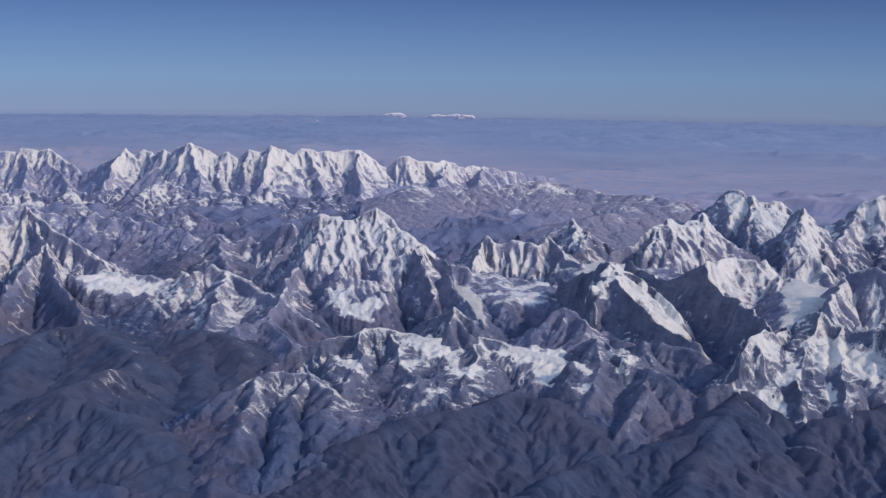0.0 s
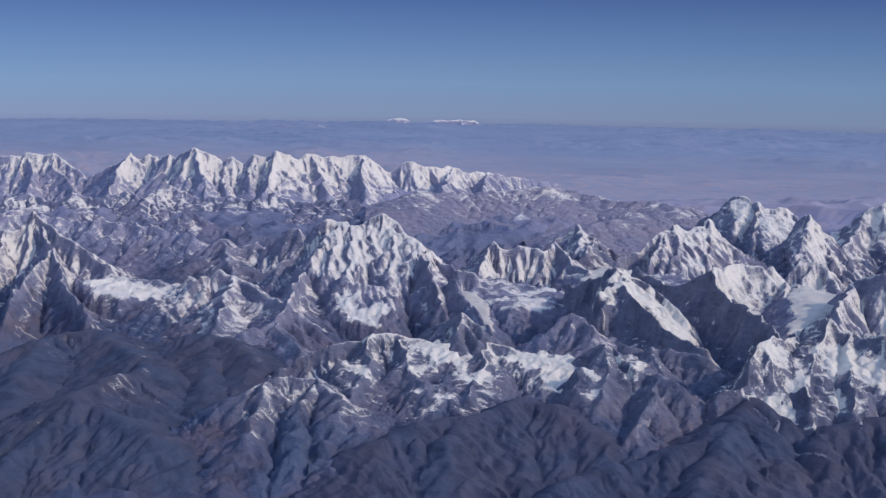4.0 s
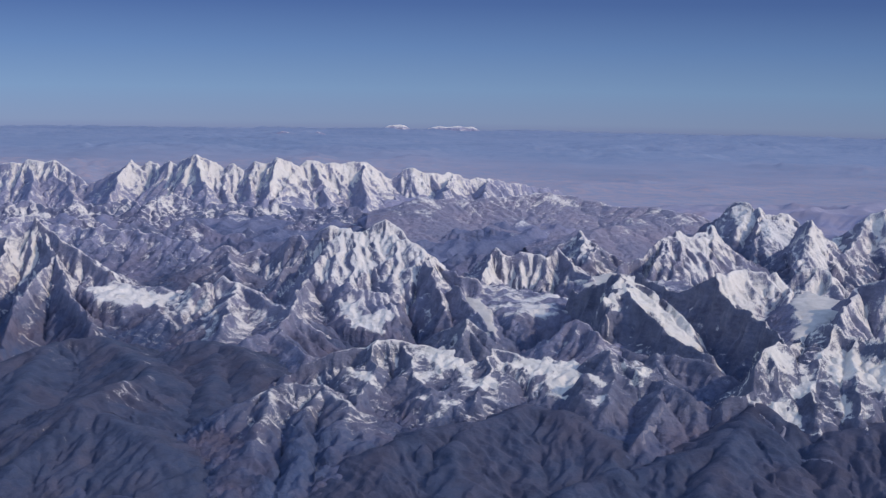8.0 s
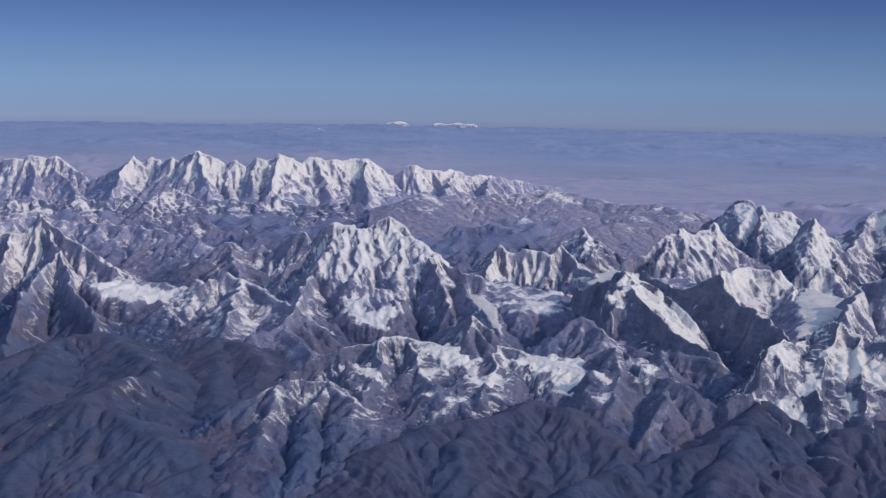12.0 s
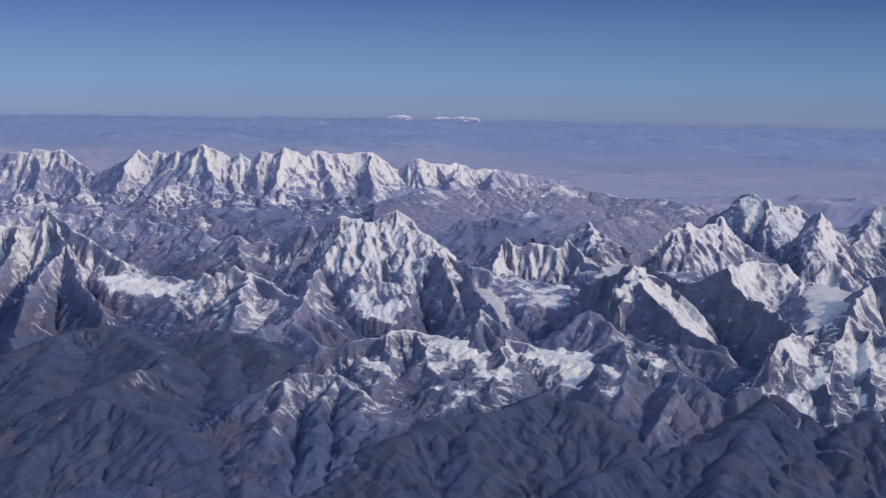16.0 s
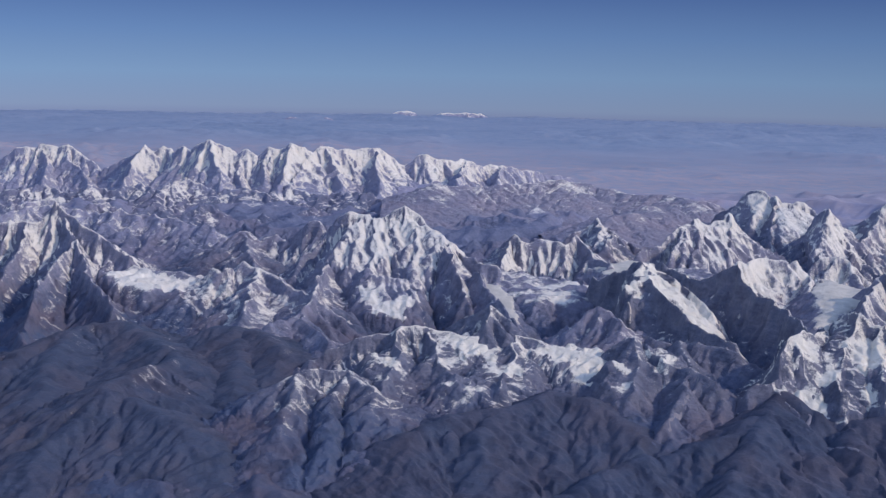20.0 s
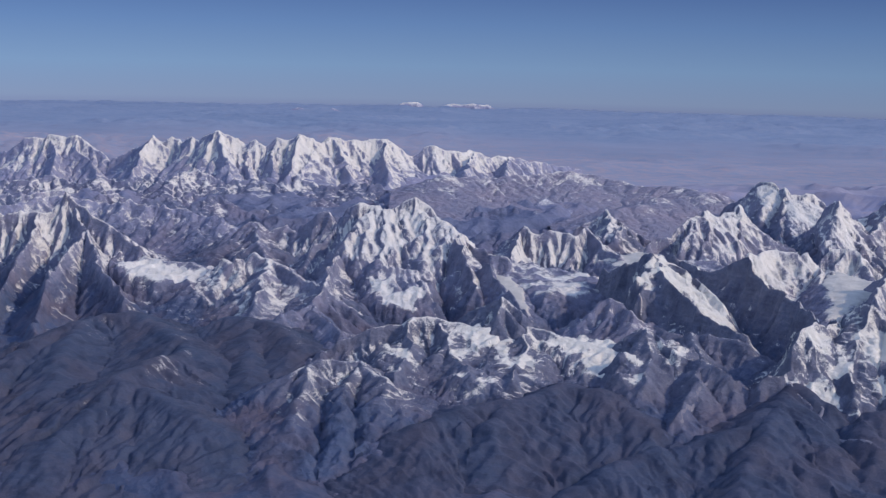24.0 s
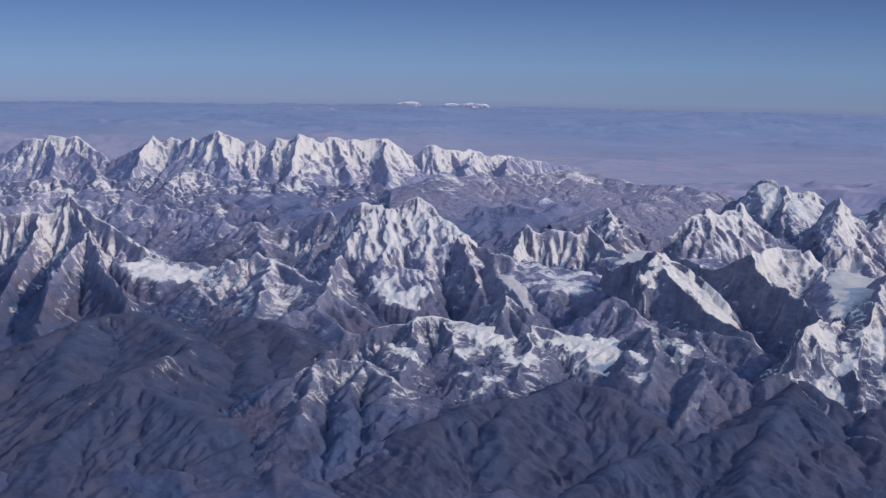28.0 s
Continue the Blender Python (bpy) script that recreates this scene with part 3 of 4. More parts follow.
def ground_material():
    """Dark wooded and rocky slopes in the south, dry earth with blue haze painted in on the plateau."""
    m, n, l, p = nodes_of("ground_rock")
    pos = n.new("ShaderNodeNewGeometry").outputs["Position"]
    sep = n.new("ShaderNodeSeparateXYZ")
    l.new(pos, sep.inputs[0])
    broad = noise_node(n, l, pos, 0.012, 6, 0.6)
    mid = noise_node(n, l, pos, 0.12, 8, 0.65)
    fine = noise_node(n, l, pos, 1.5, 8, 0.7)
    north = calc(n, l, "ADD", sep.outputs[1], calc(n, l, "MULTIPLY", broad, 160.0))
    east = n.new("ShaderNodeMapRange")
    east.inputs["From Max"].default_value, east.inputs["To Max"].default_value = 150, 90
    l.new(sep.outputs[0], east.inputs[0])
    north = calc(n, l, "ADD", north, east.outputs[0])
    def zone(start, end):
        mr = n.new("ShaderNodeMapRange")
        mr.inputs["From Min"].default_value, mr.inputs["From Max"].default_value = start, end
        l.new(north, mr.inputs[0])
        return mr.outputs[0]

    dark = ramp(n, l, fine, [(0.3, HAZED_BROWN[0]), (0.5, HAZED_BROWN[1]), (0.72, HAZED_BROWN[2])])
    dark = mix(n, l, ramp(n, l, mid, [(0.4, (0, 0, 0)), (0.65, (1, 1, 1))]), dark, HAZED_BROWN[3])
    dark = mix(n, l, 1.0, dark, scrub_patches(n, l, pos), "MULTIPLY")
    dark = mix(n, l, 1.0, dark, (0.84, 0.84, 0.84), "MULTIPLY")
    # The same haze-lifted valley tones take over behind the first range.
    deep = ramp(n, l, fine, [(0.3, VALLEY[0]), (0.5, VALLEY[1]), (0.72, VALLEY[2])])
    deep = mix(n, l, 1.0, deep, scrub_patches(n, l, pos), "MULTIPLY")
    dark = mix(n, l, zone(360, 400), dark, deep)
    bare = ramp(n, l, fine, [(0.3, HAZED_SLATE[0]), (0.5, HAZED_SLATE[1]), (0.72, DRY[2])])
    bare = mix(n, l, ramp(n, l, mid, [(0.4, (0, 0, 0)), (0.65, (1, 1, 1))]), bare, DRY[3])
    pale = ramp(n, l, mid, [(0.3, HAZED_DUST[0]), (0.5, HAZED_DUST[1]), (0.7, HAZED_DUST[2])])
    sand = mix(n, l, ramp(n, l, mid, [(0.3, (0, 0, 0)), (0.7, (1, 1, 1))]), HAZED_DUST[3], HAZED_DUST[1])
    # Painted haze: the sand turns bluer farther north.
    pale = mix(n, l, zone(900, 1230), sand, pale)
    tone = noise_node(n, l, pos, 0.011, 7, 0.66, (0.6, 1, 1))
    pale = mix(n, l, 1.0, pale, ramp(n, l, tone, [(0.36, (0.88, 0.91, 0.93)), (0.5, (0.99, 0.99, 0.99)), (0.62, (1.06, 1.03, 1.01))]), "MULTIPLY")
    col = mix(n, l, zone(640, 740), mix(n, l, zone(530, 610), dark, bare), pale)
    at = n.new("ShaderNodeAttribute")
    at.attribute_name = "snow"
    lie = calc(n, l, "ADD", at.outputs["Fac"], calc(n, l, "MULTIPLY", calc(n, l, "SUBTRACT", fine, 0.5), 0.8))
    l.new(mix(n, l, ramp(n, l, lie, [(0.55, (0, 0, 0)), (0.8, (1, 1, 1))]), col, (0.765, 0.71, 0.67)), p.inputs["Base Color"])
    p.inputs["Roughness"].default_value = 0.9
    p.inputs["Specular IOR Level"].default_value = 0.2
    b = n.new("ShaderNodeBump")
    b.inputs["Strength"].default_value, b.inputs["Distance"].default_value = 0.4, 0.5
    l.new(calc(n, l, "ADD", calc(n, l, "MULTIPLY", fine, 0.5), calc(n, l, "MULTIPLY", crag_node(n, l, pos, 0.35), calc(n, l, "SUBTRACT", 0.8, calc(n, l, "MULTIPLY", zone(560, 660), 0.7)))), b.inputs["Height"])
    l.new(b.outputs[0], p.inputs["Normal"])
    return m


ground_rock = ground_material()


def sky_backdrop():
    """The clear air far behind the land: pale over the horizon, deep blue higher up."""
    bm = bmesh.new()
    ring = []
    for k in range(97):
        a = -math.pi + 2 * math.pi * k / 96
        ring.append([bm.verts.new((4300 * math.sin(a), 4300 * math.cos(a), z)) for z in (-700, 100, 700)])
    for p, q in zip(ring[:-1], ring[1:]):
        for k in (0, 1):
            bm.faces.new((p[k], p[k + 1], q[k + 1], q[k]))
    me = bpy.data.meshes.new("sky_backdrop")
    bm.to_mesh(me)
    m = bpy.data.materials.new("clear_air")
    m.use_nodes = True
    n, l = m.node_tree.nodes, m.node_tree.links
    n.clear()
    geo = n.new("ShaderNodeNewGeometry")
    sep = n.new("ShaderNodeSeparateXYZ")
    l.new(geo.outputs["Position"], sep.inputs[0])
    mr = n.new("ShaderNodeMapRange")
    mr.inputs["From Min"].default_value, mr.inputs["From Max"].default_value = -150, 450
    l.new(sep.outputs[2], mr.inputs[0])
    col = ramp(n, l, mr.outputs[0], AIR)
    side = n.new("ShaderNodeMapRange")
    side.inputs["From Min"].default_value, side.inputs["From Max"].default_value = -1600, 1600
    side.inputs["To Min"].default_value, side.inputs["To Max"].default_value = 1.07, 0.86
    l.new(sep.outputs[0], side.inputs[0])
    shade = n.new("ShaderNodeCombineColor")
    for k in (0, 1, 2):
        l.new(side.outputs[0], shade.inputs[k])
    col = mix(n, l, 1.0, col, shade.outputs[0], "MULTIPLY")
    e = n.new("ShaderNodeEmission")
    l.new(col, e.inputs[0])
    out = n.new("ShaderNodeOutputMaterial")
    l.new(e.outputs[0], out.inputs[0])
    me.materials.append(m)
    return tagged(new("sky_backdrop", me), "clear blue sky paling towards the horizon", "sky", kind="structure")


AIR = [(0, (0.121, 0.149, 0.299)), (0.1, (0.131, 0.171, 0.325)), (0.17, (0.153, 0.222, 0.376)), (0.36, (0.131, 0.234, 0.416)), (0.6, (0.087, 0.177, 0.376)), (0.85, (0.051, 0.112, 0.294)), (1, (0.041, 0.093, 0.262))]
sky_backdrop()

# ---------------------------------------------------------------- the central mountain and its neighbours
mountain("snow_peak", "broad twin-topped snow mountain with fluted face and dark rock buttress", "mountain", [
    [(-19.8, 291.0, 70.3), (-23.1, 292.0, 68.1), (-25.0, 290.0, 64.3), (-28.0, 286.0, 60.9), (-31.0, 283.0, 59.8)],
    [(-40.4, 326.0, 56.7), (-35.0, 325.0, 61.1), (-31.1, 324.0, 63.9), (-28.4, 322.0, 61.7), (-22.4, 318.0, 61.1)],
    [(-19.8, 291.0, 70.3), (-16.5, 291.0, 69.5), (-11.5, 290.5, 69.3), (-9.0, 291.0, 70.5), (-6.2, 291.0, 71.9)],
    [(-6.2, 291.0, 71.9), (-3.4, 290.0, 70.0), (-0.3, 287.0, 67.2), (2.8, 284.0, 66.3), (5.0, 281.0, 64.5), (8.1, 277.0, 61.8), (10.6, 274.0, 61.0), (15.3, 272.0, 60.7)],
    [(5.0, 281.0, 64.5), (3.5, 272.0, 64.9), (5.0, 268.0, 63.9), (5.6, 264.0, 61.5), (6.6, 258.0, 58.9), (8.1, 250.0, 56.0)],
    [(-18.9, 290.0, 68.6), (-20.5, 285.0, 65.0), (-23.8, 277.0, 60.4), (-23.9, 268.0, 59.9), (-24.6, 258.0, 58.7), (-24.7, 249.0, 57.2)],
    [(-11.2, 290.0, 69.2), (-9.7, 284.5, 66.4), (-7.8, 278.0, 63.2), (-7.4, 274.0, 61.6)],
    [(9.8, 262.0, 60.9), (12.0, 255.0, 58.7), (15.0, 244.0, 56.6), (17.2, 234.0, 54.8)]],
    101, 0.30, line=62.0, span=7, cling=1.0, bare_west=0.42, flutes=0.8, steep=0.75, foot=0.5, bend=8, ribs=0.9, rough=0.8, west=0.3, spurs=(9, 4, 1.1),
    faces=[[(-19.3, 290.0, 69.5), (-11.5, 290.0, 68.9), (-8.0, 278.0, 62.5), (-14.1, 268.0, 60.4), (-23.7, 276.0, 60.0)],
        [(-10.1, 289.5, 68.3), (-6.4, 290.0, 70.6), (2.8, 281.0, 64.9), (2.8, 272.0, 63.8), (-2.7, 265.0, 58.5), (-7.4, 274.0, 61.2)],
        [(-14.0, 266.0, 59.6), (-2.7, 264.0, 58.3), (-2.4, 252.0, 54.7), (-13.0, 252.0, 55.0)]],
    drifts=[[(-15.8, 262.0, 57.8), (-12.4, 258.0, 55.9), (-7.9, 254.0, 54.8), (-3.4, 256.0, 57.6), (-4.0, 249.0, 53.8), (-8.2, 248.0, 53.5), (-12.1, 251.0, 54.5), (-14.7, 256.0, 56.0)]])
mountain("snow_peak", "sharp snow-topped peak with dark rock walls and a long ridge", "mountain", [
    [(-118.0, 298.0, 64.6), (-108.6, 298.0, 65.6), (-99.0, 298.0, 65.5), (-95.9, 299.0, 65.8), (-94.6, 300.0, 67.3), (-92.9, 301.0, 70.6), (-91.0, 300.0, 68.5), (-88.5, 298.0, 67.2), (-83.4, 294.0, 64.9), (-77.6, 290.0, 62.3), (-73.3, 286.0, 60.2), (-68.1, 281.0, 58.0)],
    [(-90.4, 298.0, 66.9), (-86.9, 292.0, 63.6), (-84.0, 288.0, 62.6), (-80.5, 280.0, 60.4), (-77.9, 272.0, 57.8), (-74.0, 265.0, 56.6), (-69.6, 258.0, 55.4), (-66.2, 252.0, 53.5)],
    [(-84.8, 289.0, 62.6), (-85.4, 281.0, 60.9), (-86.3, 274.0, 58.6), (-86.0, 264.0, 55.5), (-84.0, 250.0, 51.5), (-81.0, 236.0, 48.5)],
    [(-99.0, 298.0, 65.4), (-98.3, 289.0, 61.0), (-97.9, 276.0, 56.0), (-96.5, 258.0, 50.5)]],
    102, 0.30, line=61.6, span=6, cling=1.1, bare_west=0.6, rough=0.8, ribs=1.0, flutes=0.6, steep=0.95, foot=0.5, bend=6, west=0.3, spurs=(9, 5, 1.0))
mountain("rocky_ridge", "low rocky saddle ridge with a band of snow", "ridge", [
    [(-68.9, 280.0, 58.0), (-65.2, 278.0, 57.4), (-58.5, 277.0, 58.0), (-53.4, 274.0, 57.8), (-47.8, 269.0, 59.2), (-44.1, 268.0, 58.6)],
    [(-58.5, 277.0, 58.0), (-55.2, 264.0, 55.4), (-49.5, 250.0, 53.2)]],
    103, 0.36, line=57.5, span=4, steep=0.4, foot=0.36, spurs=(7, 8, 0.5),
    drifts=[[(-74.2, 276.5, 57.3), (-65.9, 278.2, 56.6), (-58.2, 275.4, 56.0), (-53.0, 272.0, 55.5), (-54.9, 266.5, 54.8), (-62.4, 265.5, 55.0), (-70.2, 269.2, 56.0)]])
mountain("knoll", "brown rocky hill streaked with old snow", "hill", [
    [(-62.6, 330.0, 51.1), (-57.1, 330.0, 55.9), (-51.5, 332.0, 59.6), (-46.6, 330.0, 57.6), (-41.7, 330.0, 59.2), (-37.8, 330.0, 56.8)],
    [(-51.5, 332.0, 59.6), (-48.4, 318.0, 57.7), (-43.6, 300.0, 55.4)]],
    104, 0.41, line=62, span=6, steep=0.4, foot=0.36, spurs=(5, 9, 0.45))
mountain("knoll", "dark rocky hill with snow patches below the white mountain", "hill", [
    [(-46.6, 262.0, 59.4), (-41.3, 266.0, 61.8), (-37.9, 264.0, 60.7), (-32.8, 258.0, 59.3), (-27.1, 250.0, 58.3), (-23.5, 243.0, 56.8)],
    [(-37.9, 264.0, 60.7), (-37.7, 250.0, 58.2), (-36.8, 236.0, 56.2)]],
    105, 0.36, line=58.6, span=5, steep=0.45, foot=0.38, spurs=(5, 9, 0.5))
mountain("peak", "fluted row of icy summits with grey rock feet", "peak", [
    [(12.2, 304.0, 55.5), (15.9, 303.0, 59.2), (18.4, 303.0, 61.8), (21.2, 302.0, 64.0), (24.2, 300.0, 61.9), (27.3, 300.0, 63.1), (30.4, 300.0, 62.6), (33.0, 298.0, 62.0), (36.8, 302.0, 64.1), (38.3, 298.0, 62.0), (40.1, 292.0, 59.8), (43.7, 285.0, 58.2)],
    [(19.8, 302.0, 62.5), (18.4, 293.0, 60.3), (16.8, 284.0, 58.2)]],
    106, 0.28, line=58.0, span=8, cling=0.7, bare_west=0.4, flutes=0.9, steep=0.7, foot=0.45, bend=7, ribs=0.7, spurs=(7, 5, 1.0))
mountain("peak", "small pointed white pyramid with a shoulder ridge", "peak", [
    [(36.3, 350.0, 53.1), (42.6, 352.0, 58.3), (46.5, 354.0, 59.9), (49.5, 356.0, 62.4), (52.7, 355.0, 59.1), (56.3, 350.0, 56.5), (61.0, 345.0, 54.6)],
    [(49.5, 356.0, 62.4), (48.8, 344.0, 59.6), (45.9, 334.0, 56.9)], [(56.3, 350.0, 56.5), (51.4, 338.0, 59.7), (48.1, 330.0, 57.5)]],
    107, 0.41, line=57.5, span=6, steep=0.7, foot=0.42, spurs=(5, 7, 0.7))
mountain("snow_peak", "jagged snow ridge rising to a white double top", "mountain", [
    [(52.7, 303.0, 59.5), (55.3, 306.0, 60.1), (60.1, 309.0, 61.9), (62.6, 311.0, 63.9), (66.1, 314.0, 65.7), (70.5, 318.0, 67.1), (73.3, 320.0, 65.1), (75.0, 321.0, 65.0), (78.7, 324.0, 66.2), (81.0, 327.0, 67.7), (83.4, 331.0, 65.4), (86.4, 338.0, 62.2)],
    [(70.5, 318.0, 66.8), (68.9, 308.0, 62.9), (64.4, 297.0, 58.3)],
    [(80.8, 326.0, 67.5), (78.4, 312.0, 61.7), (75.9, 304.0, 59.2)],
    [(66.1, 314.0, 65.7), (63.6, 306.0, 62.4), (59.7, 298.0, 59.2)]],
    108, 0.37, line=60.5, span=7, cling=0.8, bare_west=0.4, flutes=0.8, steep=0.8, foot=0.5, west=0.2, spurs=(8, 4, 1.0),
    faces=[[(66.5, 311.0, 65.1), (72.3, 315.0, 63.9), (80.3, 321.0, 64.7), (74.9, 303.0, 59.3), (62.6, 298.0, 57.8)]])
mountain("snow_peak", "high snow mountain with a dark shaded wall and white pointed tops", "mountain", [
    [(97.2, 408.0, 57.9), (102.5, 405.0, 61.6), (105.0, 402.0, 65.7), (107.8, 400.0, 67.5), (110.5, 396.0, 66.8), (111.3, 394.0, 65.3), (112.2, 392.0, 66.4)],
    [(112.2, 392.0, 66.4), (114.0, 390.0, 64.3), (117.3, 390.0, 64.0), (120.8, 390.0, 64.7), (122.9, 390.0, 62.9), (124.6, 388.0, 61.9)],
    [(112.2, 392.0, 66.1), (108.9, 380.0, 60.8), (104.4, 366.0, 56.3), (99.5, 352.0, 53.6)],
    [(114.0, 354.0, 64.7), (114.0, 349.0, 66.3), (114.5, 346.0, 67.3), (117.1, 347.0, 64.8), (119.7, 348.0, 62.2), (124.0, 348.0, 59.0), (128.1, 347.0, 55.0)],
    [(114.5, 346.0, 67.0), (112.2, 341.0, 63.0), (109.0, 333.0, 59.2), (105.6, 325.0, 56.4)]],
    109, 0.40, line=57.5, span=8, cling=0.6, bare_west=0.35, flutes=0.9, steep=0.85, foot=0.5, bend=9, ribs=1.0, west=0.3, spurs=(9, 4, 1.0),
    faces=[[(105.0, 399.0, 65.3), (107.5, 399.0, 67.0), (112.0, 393.0, 65.2), (110.2, 387.0, 61.3), (103.3, 384.0, 60.8)],
        [(111.3, 386.0, 63.4), (120.2, 386.0, 63.0), (122.8, 382.0, 60.2), (115.0, 358.0, 54.1), (105.1, 356.0, 53.4)],
        [(114.9, 345.0, 65.8), (119.7, 348.0, 61.5), (126.1, 346.0, 54.8), (110.0, 327.0, 56.9)]])
mountain("snow_peak", "snow mountain with a long white slope beyond a glacier", "mountain", [
    [(133.0, 392.0, 54.8), (137.8, 390.0, 57.0), (141.5, 388.0, 59.5), (145.1, 386.0, 63.7), (148.2, 385.0, 65.8), (154.4, 385.0, 68.0), (160.7, 380.0, 65.3), (167.8, 375.0, 62.1)],
    [(145.1, 386.0, 63.7), (136.8, 370.0, 58.6), (127.4, 355.0, 55.3)]],
    110, 0.50, line=57.5, span=6, steep=0.75, foot=0.42, spurs=(5, 9, 0.8))
mountain("peak", "sharp white pyramid with one shaded black side", "peak", [
    [(33.8, 256.0, 60.0), (37.7, 250.0, 62.9), (40.0, 243.0, 65.3), (42.2, 240.0, 67.3), (43.8, 240.0, 67.2), (46.7, 239.0, 65.2), (50.8, 236.0, 61.9), (53.6, 228.0, 57.9)],
    [(43.8, 240.0, 67.2), (43.1, 233.0, 65.1), (43.5, 229.0, 63.6), (46.2, 223.0, 61.6), (48.1, 218.0, 59.8), (49.9, 214.0, 58.5), (53.5, 208.0, 58.0)]],
    111, 0.24, material=dark_rock, line=59.5, span=6, cling=1.0, bare_west=0.6, steep=0.8, foot=0.6, bend=8, ribs=1.0, rough=0.9, west=0.9,
    # First outline: sunlit facet of rock and snow, its brightness laid on as snow.
    drifts=[[(43.3, 240.0, 66.7), (43.3, 236.0, 64.4), (40.4, 232.0, 63.0), (38.2, 229.0, 61.9), (39.1, 233.0, 63.4), (41.3, 237.0, 65.0)],
        [(43.7, 240.0, 66.8), (43.9, 236.0, 64.0), (43.7, 232.5, 62.6), (47.5, 226.0, 59.9), (51.0, 219.0, 58.0), (54.5, 223.0, 56.7), (53.1, 231.0, 58.8), (50.3, 234.0, 61.1), (47.6, 238.0, 64.2)]])
mountain("rocky_ridge", "dark rock ridge edged with snow", "ridge", [
    [(49.3, 262.0, 63.6), (52.7, 254.0, 63.0), (55.8, 246.0, 62.7), (58.8, 242.0, 65.7), (61.2, 240.0, 67.1), (61.5, 236.0, 64.6), (62.8, 232.0, 63.6), (63.9, 228.0, 62.7), (65.0, 221.0, 61.9), (66.3, 214.0, 61.2), (66.6, 208.0, 60.2)]],
    112, 0.26, material=dark_rock, line=62, span=6, bare_west=0.5, steep=0.8, foot=0.55, ribs=0.7, rough=0.8, west=1.0)
mountain("rocky_ridge", "pale fluted ice wall above a glacier", "ridge", [
    [(64.9, 252.0, 64.5), (69.3, 258.0, 65.3), (72.9, 260.0, 65.4), (76.6, 260.0, 65.1), (80.3, 262.0, 64.8), (82.5, 262.0, 61.6), (83.8, 256.0, 61.8)],
    [(82.5, 262.0, 61.6), (78.8, 248.0, 60.4), (77.4, 236.0, 58.5)]],
    113, 0.29, line=55, span=7, cling=0.5, flutes=1.0, steep=0.75, foot=0.45, bend=5, ribs=0.7, spurs=(7, 5, 0.9))
mountain("rocky_ridge", "short snow-plastered rock wall", "ridge", [
    [(91.0, 285.0, 59.6), (93.4, 286.0, 61.8), (97.2, 286.0, 62.4), (99.9, 285.0, 61.5), (100.1, 280.0, 58.9)]],
    114, 0.36, line=55.5, span=6, cling=0.6, flutes=1.0, steep=0.75, foot=0.45, ribs=0.8, spurs=(5, 5, 0.9))
mountain("peak", "snowy peak half in shade beside the glacier", "peak", [
    [(85.6, 242.0, 60.4), (87.0, 240.0, 62.7), (88.6, 237.0, 65.5), (90.0, 235.0, 66.8), (93.2, 232.0, 68.2), (97.2, 228.0, 66.5)],
    [(88.6, 237.0, 65.5), (84.3, 228.0, 64.1), (79.9, 220.0, 62.9)]],
    115, 0.30, line=58, span=6, steep=0.8, foot=0.5, west=0.6, bare_west=0.4, spurs=(7, 4, 0.9))
mountain("snow_peak", "craggy snow mountain with dark gullies and white fields", "mountain", [
    [(66.9, 208.0, 59.8), (68.6, 203.0, 63.0), (69.9, 199.0, 65.7), (70.6, 197.0, 67.1), (71.7, 196.0, 66.3), (73.7, 195.0, 65.8), (76.1, 193.0, 66.7), (80.3, 190.0, 69.2)],
    [(68.6, 203.0, 63.0), (63.0, 195.0, 62.6), (58.5, 190.5, 62.9), (55.7, 187.0, 61.0), (52.6, 183.0, 57.4), (48.9, 182.0, 56.5)],
    [(70.6, 197.0, 67.1), (65.9, 189.0, 63.6), (63.0, 184.0, 61.1), (62.2, 178.0, 58.2)], [(73.7, 195.0, 65.8), (70.0, 184.0, 61.2), (68.2, 175.0, 57.3)],
    [(58.5, 190.5, 62.9), (58.6, 185.0, 59.9), (59.9, 181.0, 57.5)],
    [(53.3, 182.0, 57.0), (55.0, 177.0, 54.4), (55.5, 173.0, 50.6)],
    # Unseen spur beyond the right edge, added to throw shade on the lower slopes.
    [(80.3, 190.0, 69.2), (79.0, 180.0, 60.8), (76.5, 172.0, 56.2), (72.0, 164.0, 52.6), (67.0, 156.0, 49.6)]],
    116, 0.22, material=dark_rock, line=58.5, span=6, cling=1.2, steep=0.75, foot=0.5, west=0.35, spurs=(8, 4, 0.9),
    drifts=[[(58.1, 190.0, 62.5), (60.2, 191.0, 62.5), (59.7, 187.0, 60.8), (58.0, 186.0, 60.6)],
        [(67.6, 194.0, 61.7), (72.1, 194.0, 62.1), (78.1, 188.0, 61.1), (75.3, 180.0, 57.5), (70.6, 184.0, 59.8), (67.2, 184.0, 59.4), (66.2, 187.0, 60.1)],
        [(54.1, 182.5, 56.6), (56.5, 182.0, 56.4), (59.3, 182.0, 56.8), (60.3, 181.0, 56.0), (58.5, 178.0, 54.1), (55.8, 179.0, 54.9)],
        [(62.4, 187.0, 59.9), (64.5, 187.0, 59.4), (63.8, 184.0, 58.1), (60.5, 183.0, 57.1), (59.7, 184.0, 57.5)],
        [(65.9, 181.0, 56.6), (67.1, 181.0, 56.8), (68.6, 178.0, 55.7), (67.9, 177.0, 55.2), (66.5, 179.0, 55.7)]])

